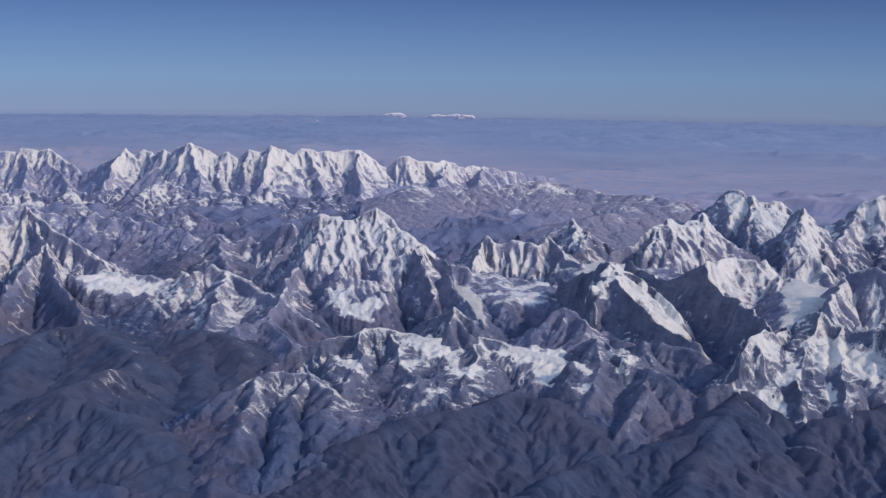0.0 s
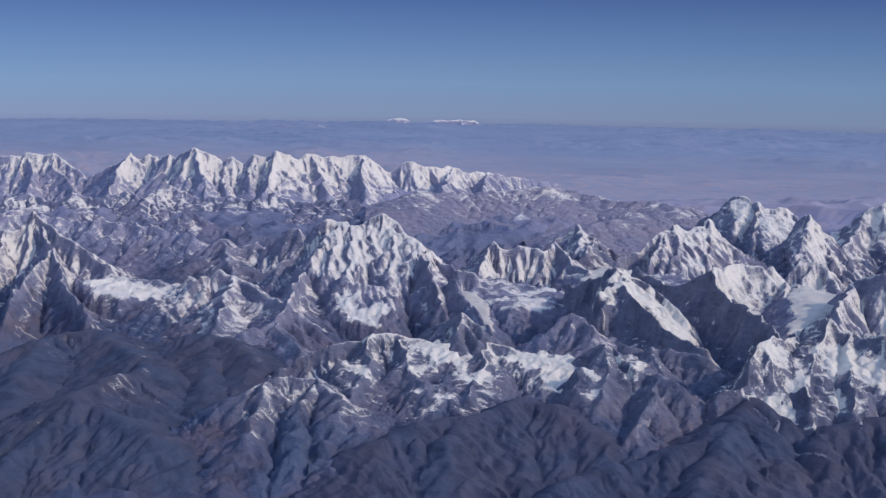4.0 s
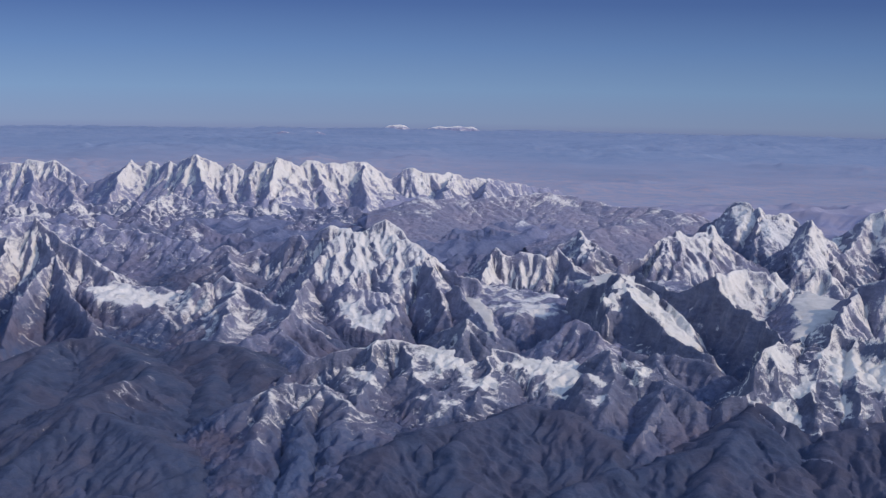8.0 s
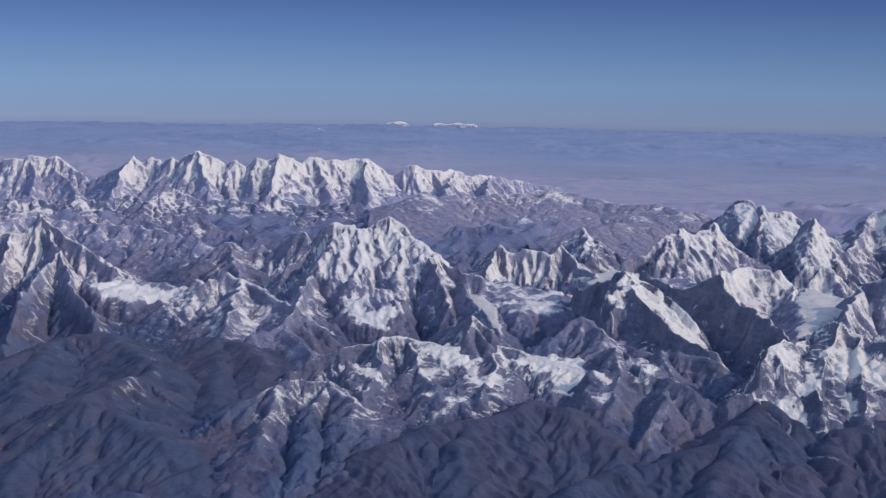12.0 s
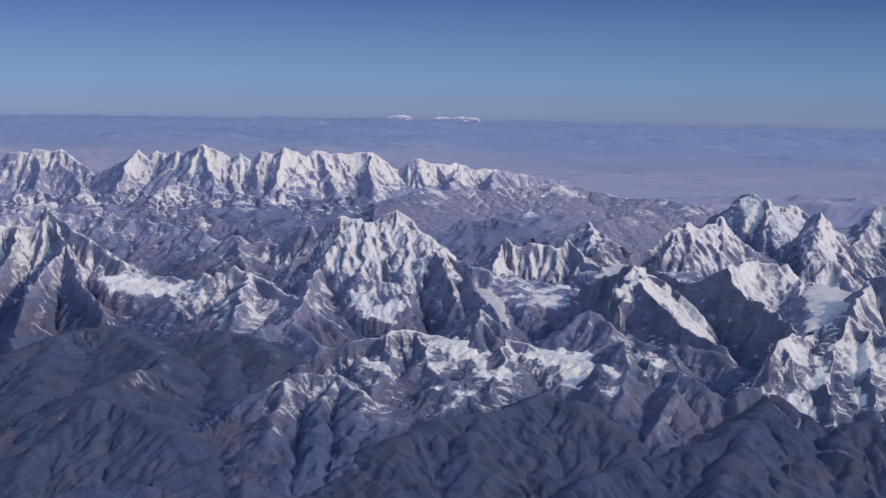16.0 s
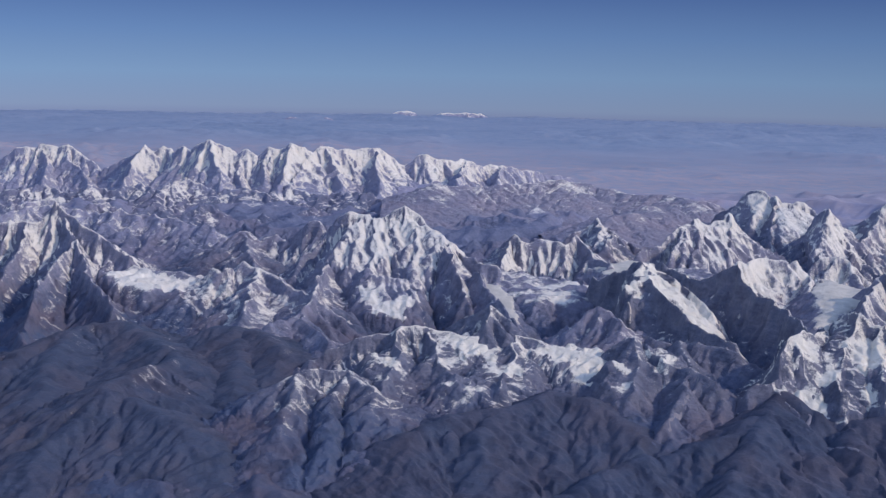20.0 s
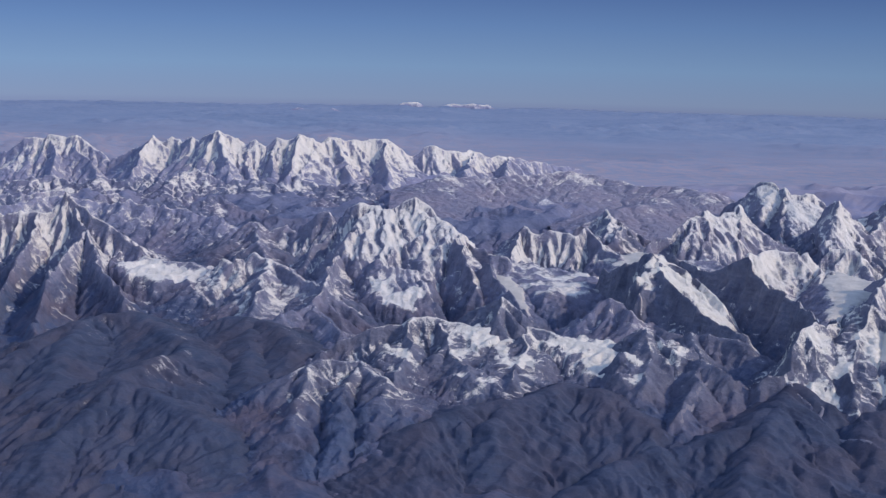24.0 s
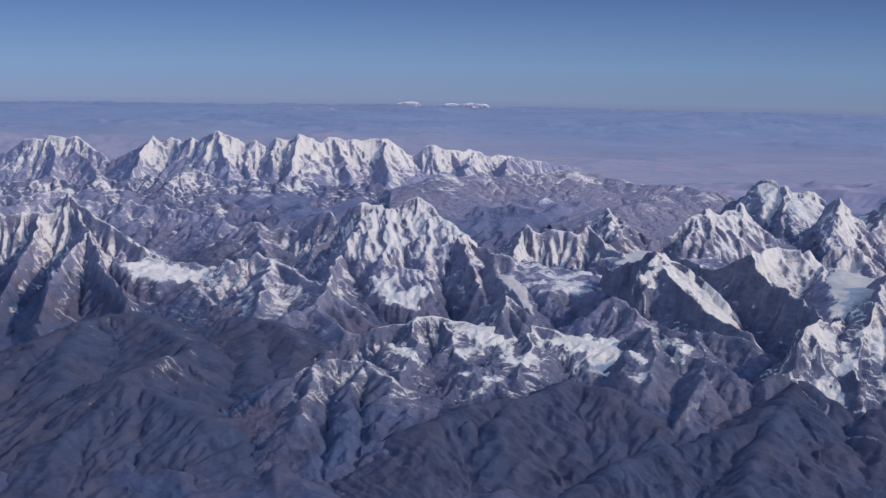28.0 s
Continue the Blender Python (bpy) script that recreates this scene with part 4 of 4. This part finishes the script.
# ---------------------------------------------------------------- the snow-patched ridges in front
DARK = dict(cling=0.1, bare_west=0.35, steep=0.18, foot=0.30, bend=10, soft=1.6, west=0.12, ribs=0.6, rough=0.45, spurs=(6, 7, 0.36), cut=0.45, material=hill_rock)
mountain("rocky_ridge", "rocky ridge top capped with patches of snow", "ridge", [
    [(-18.6, 206.0, 56.1), (-14.8, 207.0, 57.2), (-9.9, 207.0, 58.7), (-5.6, 208.0, 60.0), (-1.1, 208.0, 60.3), (2.4, 207.0, 59.5), (6.0, 206.0, 59.0), (9.8, 206.0, 58.4), (12.7, 206.0, 59.0), (14.8, 206.0, 59.7), (17.5, 205.0, 59.2), (20.7, 203.0, 58.7), (28.4, 199.0, 58.1)],
    [(-5.6, 208.0, 60.0), (-5.7, 198.0, 56.7), (-7.8, 190.0, 54.9), (-9.1, 183.0, 52.7)], [(-0.5, 207.0, 59.6), (1.7, 195.0, 56.6), (4.5, 188.0, 54.7)],
    [(14.8, 206.0, 59.7), (13.1, 196.0, 57.5), (10.7, 187.0, 55.0)]],
    117, 0.22, material=dark_rock, line=58.6, span=4, cling=1.1, steep=0.55, foot=0.42, bend=4, spurs=(5, 6, 0.75),
    drifts=[[(1.8, 207.0, 58.9), (4.8, 206.5, 58.4), (10.6, 206.0, 58.6), (9.5, 201.0, 57.3), (9.8, 194.5, 55.7), (8.7, 196.0, 55.9), (8.3, 198.0, 56.6), (5.5, 198.5, 56.7), (4.1, 202.0, 57.6)],
        [(9.2, 195.0, 56.2), (11.6, 195.5, 56.1), (15.6, 195.5, 55.9), (14.9, 193.0, 55.5), (11.4, 192.0, 55.4), (9.4, 193.0, 55.5)],
        [(14.3, 204.0, 58.0), (16.4, 204.5, 58.1), (18.6, 203.0, 57.7), (22.0, 204.0, 57.7), (27.3, 203.0, 57.6), (28.6, 201.5, 57.2), (28.5, 198.0, 56.1), (27.7, 193.5, 54.8), (23.0, 193.0, 54.7), (22.5, 195.0, 55.1), (24.3, 197.0, 55.8), (20.8, 200.0, 56.5), (17.1, 202.0, 57.0)],
        [(-10.0, 199.0, 56.5), (-6.3, 199.0, 56.5), (-4.8, 197.0, 55.8), (-5.6, 195.5, 55.3), (-9.0, 197.5, 55.9)],
        [(3.2, 190.0, 55.1), (5.5, 190.0, 54.9), (6.8, 188.5, 54.6), (8.3, 188.5, 54.6), (7.7, 187.0, 54.0), (6.2, 187.5, 54.4)],
        [(1.0, 197.0, 56.1), (2.4, 198.0, 56.3), (2.9, 196.0, 55.6), (1.8, 195.5, 55.5)]])
mountain("knoll", "brown pyramid hill with a little snow on top", "hill", [
    [(3.5, 215.0, 58.5), (6.9, 212.0, 61.4), (10.3, 210.6, 63.5), (12.8, 209.0, 61.8), (15.9, 207.0, 59.7)],
    [(10.3, 210.6, 63.5), (9.7, 206.0, 61.5)]],
    118, 0.26, material=dark_rock, line=63.5, span=5, steep=0.6, foot=0.44, spurs=(5, 6, 0.8))
mountain("knoll", "dark craggy hill with snow in its gullies", "hill", [
    [(27.3, 201.0, 56.0), (30.9, 200.0, 59.1), (34.1, 199.3, 60.7), (35.8, 197.0, 59.5), (38.1, 192.0, 57.9), (41.1, 189.0, 58.2), (44.2, 184.0, 57.0)],
    [(34.1, 199.3, 60.7), (33.7, 191.0, 58.0), (30.7, 183.0, 55.5)], [(41.1, 189.0, 58.2), (38.2, 181.0, 55.2), (33.4, 173.0, 52.2)]],
    119, 0.24, line=61, span=4, steep=0.55, foot=0.44, spurs=(5, 6, 0.75), material=dark_rock,
    drifts=[[(29.4, 192.0, 57.8), (31.6, 192.0, 57.6), (31.9, 190.0, 57.0), (29.9, 190.0, 56.9)],
        [(34.7, 197.0, 59.3), (36.7, 193.5, 58.1), (38.4, 196.5, 59.3), (39.4, 193.5, 58.3), (37.9, 191.0, 57.2), (36.6, 192.0, 57.5)],
        [(28.5, 187.0, 55.7), (31.2, 187.0, 55.7), (30.9, 186.0, 55.4)]])
mountain("rocky_ridge", "grey-brown rock shelf below the dark walls", "ridge", [
    [(29.7, 224.0, 56.0), (33.6, 226.0, 57.4), (36.2, 221.0, 57.0), (39.7, 217.0, 57.0), (44.0, 212.0, 57.2), (48.2, 208.0, 57.3), (52.3, 204.0, 57.3)],
    [(36.2, 221.0, 57.0), (34.4, 212.0, 56.6), (31.8, 204.0, 56.5)],
    [(44.0, 212.0, 57.2), (43.5, 204.0, 56.8), (43.4, 196.0, 56.3)]],
    147, 0.26, line=63, span=4, steep=0.4, foot=0.40, soft=0.5, bare_west=0.4, west=0.2, spurs=(5, 5, 0.6), material=dark_rock)
mountain("knoll", "low rounded hill tipped with snow", "hill", [
    [(27.5, 223.0, 58.5), (29.4, 222.0, 60.4), (31.3, 222.0, 61.3), (33.3, 221.0, 60.7), (34.9, 216.0, 59.3)]],
    120, 0.30, line=61, span=4, steep=0.5, foot=0.42, spurs=(5, 6, 0.7))
mountain("rocky_ridge", "brown ridge with broken streaks of snow", "ridge", [
    [(-29.4, 187.0, 52.4), (-26.8, 187.5, 53.7), (-24.1, 187.5, 54.6), (-21.4, 191.0, 55.6), (-18.1, 192.0, 56.1), (-13.5, 192.0, 56.0), (-9.5, 184.0, 55.5)],
    [(-21.4, 191.0, 55.6), (-21.7, 182.0, 53.2), (-23.0, 172.0, 50.1)], [(-13.5, 192.0, 56.0), (-15.6, 182.0, 53.3), (-15.6, 172.0, 50.2)]],
    121, 0.24, material=dark_rock, line=57.0, span=3.2, cling=0.8, bare_west=0.35, steep=0.35, foot=0.36, soft=0.3, spurs=(7, 5, 0.5))
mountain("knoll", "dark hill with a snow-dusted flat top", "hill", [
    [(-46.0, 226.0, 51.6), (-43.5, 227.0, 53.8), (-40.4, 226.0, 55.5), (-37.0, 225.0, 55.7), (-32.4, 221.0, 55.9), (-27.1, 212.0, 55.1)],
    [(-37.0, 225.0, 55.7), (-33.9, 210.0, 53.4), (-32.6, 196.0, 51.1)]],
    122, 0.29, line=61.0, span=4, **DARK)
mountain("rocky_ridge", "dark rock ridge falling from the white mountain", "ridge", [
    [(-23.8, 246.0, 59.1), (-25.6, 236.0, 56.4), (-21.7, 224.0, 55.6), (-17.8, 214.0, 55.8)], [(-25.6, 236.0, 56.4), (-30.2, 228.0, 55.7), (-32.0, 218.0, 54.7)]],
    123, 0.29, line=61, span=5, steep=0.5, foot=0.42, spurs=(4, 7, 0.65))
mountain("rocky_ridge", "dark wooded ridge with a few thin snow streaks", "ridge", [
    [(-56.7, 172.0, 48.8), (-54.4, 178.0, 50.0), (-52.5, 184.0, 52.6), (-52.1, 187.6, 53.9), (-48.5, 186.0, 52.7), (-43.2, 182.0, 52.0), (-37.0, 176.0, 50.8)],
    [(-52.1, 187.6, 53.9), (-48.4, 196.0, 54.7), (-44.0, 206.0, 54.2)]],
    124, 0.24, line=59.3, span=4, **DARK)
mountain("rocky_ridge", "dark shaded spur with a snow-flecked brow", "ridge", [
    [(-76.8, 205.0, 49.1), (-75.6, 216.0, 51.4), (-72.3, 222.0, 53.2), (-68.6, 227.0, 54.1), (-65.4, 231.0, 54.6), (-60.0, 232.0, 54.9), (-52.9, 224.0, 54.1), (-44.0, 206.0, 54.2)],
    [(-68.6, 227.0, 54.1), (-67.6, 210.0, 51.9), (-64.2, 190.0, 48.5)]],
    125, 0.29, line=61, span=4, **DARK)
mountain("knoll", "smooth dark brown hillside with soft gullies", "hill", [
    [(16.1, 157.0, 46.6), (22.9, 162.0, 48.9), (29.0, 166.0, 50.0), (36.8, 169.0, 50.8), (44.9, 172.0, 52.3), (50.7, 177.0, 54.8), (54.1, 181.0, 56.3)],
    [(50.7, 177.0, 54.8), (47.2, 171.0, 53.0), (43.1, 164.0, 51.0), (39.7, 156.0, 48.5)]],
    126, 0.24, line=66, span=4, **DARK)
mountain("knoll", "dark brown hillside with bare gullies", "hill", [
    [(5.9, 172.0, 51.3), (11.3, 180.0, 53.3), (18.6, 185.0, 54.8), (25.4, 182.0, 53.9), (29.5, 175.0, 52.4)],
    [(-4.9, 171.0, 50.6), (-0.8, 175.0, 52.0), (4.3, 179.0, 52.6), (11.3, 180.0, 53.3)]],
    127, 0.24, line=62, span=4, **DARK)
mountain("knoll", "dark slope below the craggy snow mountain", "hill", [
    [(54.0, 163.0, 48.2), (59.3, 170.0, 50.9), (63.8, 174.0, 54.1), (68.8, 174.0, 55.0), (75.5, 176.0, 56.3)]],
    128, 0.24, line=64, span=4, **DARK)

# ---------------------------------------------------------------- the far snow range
# far_rock carries painted distance haze in its base colour.
FAR = dict(line=60.4, span=6.5, cling=0.9, bare_west=0.4, unit=2.4, steep=0.9, foot=0.40, bend=9, rough=0.8, ribs=1.2, wander=0.35, west=0.35, group="far snow range", material=far_rock)
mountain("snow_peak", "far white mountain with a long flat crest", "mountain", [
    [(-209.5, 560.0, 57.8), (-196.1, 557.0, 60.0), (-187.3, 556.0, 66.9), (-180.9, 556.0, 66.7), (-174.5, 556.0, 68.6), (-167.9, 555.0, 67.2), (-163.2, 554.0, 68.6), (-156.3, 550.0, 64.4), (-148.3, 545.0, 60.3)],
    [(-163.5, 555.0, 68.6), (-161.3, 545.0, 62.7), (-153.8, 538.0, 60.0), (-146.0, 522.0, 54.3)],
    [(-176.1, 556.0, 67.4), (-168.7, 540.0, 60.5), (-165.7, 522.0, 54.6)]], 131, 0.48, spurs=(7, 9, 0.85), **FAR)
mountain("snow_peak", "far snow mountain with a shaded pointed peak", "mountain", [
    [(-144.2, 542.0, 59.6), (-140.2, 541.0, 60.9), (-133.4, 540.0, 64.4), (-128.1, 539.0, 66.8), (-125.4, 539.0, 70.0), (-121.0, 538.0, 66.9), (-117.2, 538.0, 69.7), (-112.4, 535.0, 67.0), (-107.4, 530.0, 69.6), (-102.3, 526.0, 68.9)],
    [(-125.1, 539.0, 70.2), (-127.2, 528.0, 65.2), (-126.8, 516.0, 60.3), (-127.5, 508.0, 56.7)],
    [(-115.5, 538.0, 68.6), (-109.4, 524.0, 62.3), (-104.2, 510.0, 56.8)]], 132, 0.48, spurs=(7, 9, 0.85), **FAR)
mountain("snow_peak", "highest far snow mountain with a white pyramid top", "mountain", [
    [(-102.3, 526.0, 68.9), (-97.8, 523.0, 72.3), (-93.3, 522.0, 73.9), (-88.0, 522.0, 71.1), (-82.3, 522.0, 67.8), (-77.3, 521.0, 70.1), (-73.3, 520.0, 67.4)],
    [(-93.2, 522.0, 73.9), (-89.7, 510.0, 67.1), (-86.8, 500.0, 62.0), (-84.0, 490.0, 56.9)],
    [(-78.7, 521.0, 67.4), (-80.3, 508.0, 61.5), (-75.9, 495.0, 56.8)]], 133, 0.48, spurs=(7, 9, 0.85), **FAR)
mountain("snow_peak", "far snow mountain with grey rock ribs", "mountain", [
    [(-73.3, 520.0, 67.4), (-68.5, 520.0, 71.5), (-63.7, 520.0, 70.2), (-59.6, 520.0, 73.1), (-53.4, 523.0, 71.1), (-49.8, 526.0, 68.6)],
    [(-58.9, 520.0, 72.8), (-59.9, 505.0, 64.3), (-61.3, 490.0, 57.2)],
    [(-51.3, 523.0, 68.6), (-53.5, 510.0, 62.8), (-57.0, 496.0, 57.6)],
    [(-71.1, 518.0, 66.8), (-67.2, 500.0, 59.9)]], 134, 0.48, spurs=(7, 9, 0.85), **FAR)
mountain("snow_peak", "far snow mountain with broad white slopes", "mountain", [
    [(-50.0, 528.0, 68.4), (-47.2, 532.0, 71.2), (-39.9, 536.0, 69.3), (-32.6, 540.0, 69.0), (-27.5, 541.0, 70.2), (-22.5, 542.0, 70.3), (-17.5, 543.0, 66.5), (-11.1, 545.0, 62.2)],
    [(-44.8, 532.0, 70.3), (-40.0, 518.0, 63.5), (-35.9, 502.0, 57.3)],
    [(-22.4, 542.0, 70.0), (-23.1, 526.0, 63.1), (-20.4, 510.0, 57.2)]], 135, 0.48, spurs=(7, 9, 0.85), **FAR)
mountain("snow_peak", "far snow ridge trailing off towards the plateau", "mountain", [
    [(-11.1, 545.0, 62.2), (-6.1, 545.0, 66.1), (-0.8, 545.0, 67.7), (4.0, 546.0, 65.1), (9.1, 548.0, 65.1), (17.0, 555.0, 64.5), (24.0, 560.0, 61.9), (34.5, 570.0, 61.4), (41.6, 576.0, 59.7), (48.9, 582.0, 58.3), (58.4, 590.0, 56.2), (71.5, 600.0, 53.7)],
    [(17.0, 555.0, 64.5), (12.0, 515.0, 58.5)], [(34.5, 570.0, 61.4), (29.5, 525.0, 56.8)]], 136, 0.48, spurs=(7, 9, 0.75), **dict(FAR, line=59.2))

# ---------------------------------------------------------------- rough country between the ranges
UPLAND = dict(cut=0.45, unit=1.7, rough=0.6, ribs=0.6, wander=0.8, steep=0.25, foot=0.22, bend=12, soft=2.0, group="hills between the ranges")
MID = dict(low=5.0, unit=1.7, rough=1.0, ribs=0.9, wander=1.0, steep=0.55, foot=0.32, bend=6, group="hills between the ranges")
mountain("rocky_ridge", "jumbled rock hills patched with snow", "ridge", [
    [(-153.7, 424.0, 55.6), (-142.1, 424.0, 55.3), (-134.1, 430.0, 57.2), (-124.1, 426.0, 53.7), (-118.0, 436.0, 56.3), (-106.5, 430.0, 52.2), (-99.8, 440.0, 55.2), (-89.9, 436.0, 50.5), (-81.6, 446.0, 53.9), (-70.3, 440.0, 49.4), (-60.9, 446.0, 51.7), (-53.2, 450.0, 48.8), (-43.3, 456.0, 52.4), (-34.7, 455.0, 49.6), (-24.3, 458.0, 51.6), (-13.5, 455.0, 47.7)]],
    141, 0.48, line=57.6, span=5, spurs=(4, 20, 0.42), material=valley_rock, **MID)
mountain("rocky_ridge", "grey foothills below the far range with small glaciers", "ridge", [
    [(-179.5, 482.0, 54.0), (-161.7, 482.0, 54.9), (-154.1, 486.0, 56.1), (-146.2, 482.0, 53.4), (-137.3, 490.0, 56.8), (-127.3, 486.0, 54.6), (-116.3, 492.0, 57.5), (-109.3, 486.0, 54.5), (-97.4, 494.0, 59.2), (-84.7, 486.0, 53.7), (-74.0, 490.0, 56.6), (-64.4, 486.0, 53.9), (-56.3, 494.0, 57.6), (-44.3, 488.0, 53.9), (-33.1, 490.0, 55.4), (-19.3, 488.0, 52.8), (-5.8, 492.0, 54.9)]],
    145, 0.48, line=58.6, span=5, cling=1.5, bare_west=0.4, spurs=(5, 12, 0.5), material=valley_rock, **MID)
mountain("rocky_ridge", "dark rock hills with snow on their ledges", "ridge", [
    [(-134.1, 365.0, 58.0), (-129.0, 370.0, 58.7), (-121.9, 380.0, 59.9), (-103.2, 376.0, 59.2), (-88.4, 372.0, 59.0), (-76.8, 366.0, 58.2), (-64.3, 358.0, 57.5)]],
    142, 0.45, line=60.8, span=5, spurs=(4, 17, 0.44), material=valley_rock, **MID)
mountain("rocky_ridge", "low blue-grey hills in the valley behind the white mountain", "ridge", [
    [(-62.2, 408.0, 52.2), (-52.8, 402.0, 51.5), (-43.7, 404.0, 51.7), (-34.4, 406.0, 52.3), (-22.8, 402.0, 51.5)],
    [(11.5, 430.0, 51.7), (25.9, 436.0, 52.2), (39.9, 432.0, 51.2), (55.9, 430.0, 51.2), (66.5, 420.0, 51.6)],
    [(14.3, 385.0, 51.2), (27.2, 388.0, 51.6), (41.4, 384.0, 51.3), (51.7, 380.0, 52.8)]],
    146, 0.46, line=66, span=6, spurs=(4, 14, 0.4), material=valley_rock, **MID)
mountain("rocky_ridge", "dry brown ridge dusted with snow", "ridge", [
    [(2.2, 468.0, 60.9), (22.2, 475.0, 59.7), (38.1, 480.0, 60.9), (52.8, 482.0, 62.3), (65.0, 480.0, 59.6), (77.0, 470.0, 58.1), (91.3, 462.0, 59.1), (103.6, 442.0, 58.0)]],
    143, 0.50, line=66.5, span=6, spurs=(5, 12, 0.4), material=dry_rock, **UPLAND,
    drifts=[[(23.1, 503.0, 53.4), (33.3, 508.0, 54.0), (41.0, 500.0, 53.1), (29.9, 490.0, 52.8), (23.1, 492.0, 52.7)]])
mountain("rocky_ridge", "dark grey-brown hills on the edge of the plateau", "ridge", [
    [(57.9, 398.0, 56.3), (66.3, 404.0, 57.6), (76.0, 416.0, 59.5), (84.7, 420.0, 58.6), (92.2, 426.0, 60.3), (98.7, 430.0, 60.0)]],
    144, 0.46, line=67, span=6, spurs=(5, 14, 0.4), material=dry_rock, **UPLAND)

# ---------------------------------------------------------------- white specks on the horizon
HORIZON = dict(line=55, span=5, unit=12, steep=0.5, foot=0.25, bend=20, margin=60, group="peaks on the horizon", low=3, material=far_rock)
mountain("peak", "tiny snow peak on the hazy horizon", "peak", [[(-62.6, 2300.0, 54.6), (-45.7, 2300.0, 59.1), (-36.1, 2300.0, 59.3), (-22.3, 2300.0, 55.3)]], 151, 2.5, **HORIZON)
mountain("peak", "low row of tiny snow peaks on the horizon", "peak", [[(20.7, 2350.0, 53.7), (39.1, 2350.0, 57.3), (55.4, 2350.0, 55.4), (79.3, 2350.0, 58.0), (104.3, 2350.0, 56.3)]], 152, 2.5, **HORIZON)
mountain("peak", "faint snow hills beyond the plateau", "peak", [[(-196.8, 1700.0, 49.6), (-187.5, 1700.0, 52.8), (-171.8, 1700.0, 48.4), (-151.4, 1700.0, 49.5), (-142.0, 1700.0, 51.9), (-131.1, 1700.0, 49.8)]], 153, 2.2, **HORIZON)

raise_range()
tagged(ground_sheet(), "dark brown hills and valleys giving way to a dry plateau paled by painted haze", "ground", kind="structure")

# ---------------------------------------------------------------- glaciers
bench("glacier", "flat pale valley glacier between the snow peaks", "glacier", [(84.7, 260.1, 61.0), (87.5, 254.7, 61.0), (90.0, 250.4, 60.6), (92.4, 246.4, 60.4), (92.9, 239.9, 60.0), (84.6, 234.3, 59.8), (79.7, 230.4, 59.6), (73.4, 220.0, 59.0), (70.8, 219.2, 58.6), (76.6, 232.3, 59.6), (78.8, 246.5, 60.4)], 201, 0.25, 0.8)
bench("glacier", "grey rubble-covered glacier curving down a valley", "glacier", [(10.9, 264.0, 58.9), (15.0, 260.0, 58.1), (17.3, 250.0, 56.6), (17.4, 238.0, 54.9), (15.7, 239.0, 55.2), (13.9, 248.0, 56.3), (11.5, 257.0, 57.4)], 210, 0.26, 0.8)
bench("glacier", "pale snow basin behind the dark pyramid", "glacier", [(40.3, 290.0, 57.9), (48.8, 296.0, 58.5), (54.7, 290.0, 59.0), (48.9, 280.0, 58.1), (41.7, 276.0, 57.6)], 211, 0.3)

bench("snow_basin", "broad stony basin patched with snow below the fluted summits", "basin", [(11.9, 286.0, 57.3), (20.2, 286.0, 57.0), (27.6, 278.0, 57.1), (33.4, 272.0, 57.9), (35.2, 262.0, 58.1), (30.0, 248.0, 56.6), (22.7, 246.0, 56.9), (18.4, 252.0, 58.1), (14.2, 268.0, 57.6)], 213, 0.28, 1.8, patchy=True)
bench("snow_basin", "stony hollow with snow between the dark ridges", "basin", [(52.6, 262.0, 62.7), (58.7, 262.0, 62.5), (61.2, 254.0, 62.0), (57.0, 246.0, 61.0), (53.7, 250.0, 61.4)], 214, 0.28, 1.2, patchy=True)


# ---------------------------------------------------------------- pale stream beds and scree tongues
def ribbon(name, label, category, line, width, seed):
    """A strip of gravel laid along the valley floor."""
    p = np.array(spread([(x, y, 0.0) for x, y in line], 0.8, np.random.default_rng(seed), 0.8))[:, :2]
    t = np.gradient(p, axis=0)
    t = t / (np.hypot(t[:, 0], t[:, 1])[:, None] + 1e-6)
    side = np.column_stack([-t[:, 1], t[:, 0]])
    half = width * (0.6 + 0.5 * np.abs(fractal(p[:, 0], p[:, 1], 3, 2, seed)))
    rows_of = [p + side * (half * k)[:, None] for k in (-1, -0.35, 0.35, 1)]
    x, y = np.stack([r[:, 0] for r in rows_of]), np.stack([r[:, 1] for r in rows_of])
    z = land_height(x, y) + np.array([[-0.12], [0.05], [0.05], [-0.12]])
    ob = sheet(name, x, y, z, np.ones((3, len(p) - 1), bool), gravel)
    return tagged(ob, label, category)


ribbon("stream_bed", "pale gravel stream bed winding down a dark valley", "stream bed", [(48.3, 197.1), (45.4, 191.0), (42.5, 187.1), (40.0, 182.2), (36.9, 178.4), (35.2, 174.1)], 0.35, 221)
ribbon("scree_tongue", "pale scree tongue below the snow slope", "scree", [(58.7, 180.8), (57.7, 178.4), (55.8, 173.9)], 0.35, 222)
ribbon("stream_bed", "faint pale track of gravel across a dark slope", "stream bed", [(57.8, 170.7), (59.6, 168.7), (61.1, 166.7)], 0.3, 223)
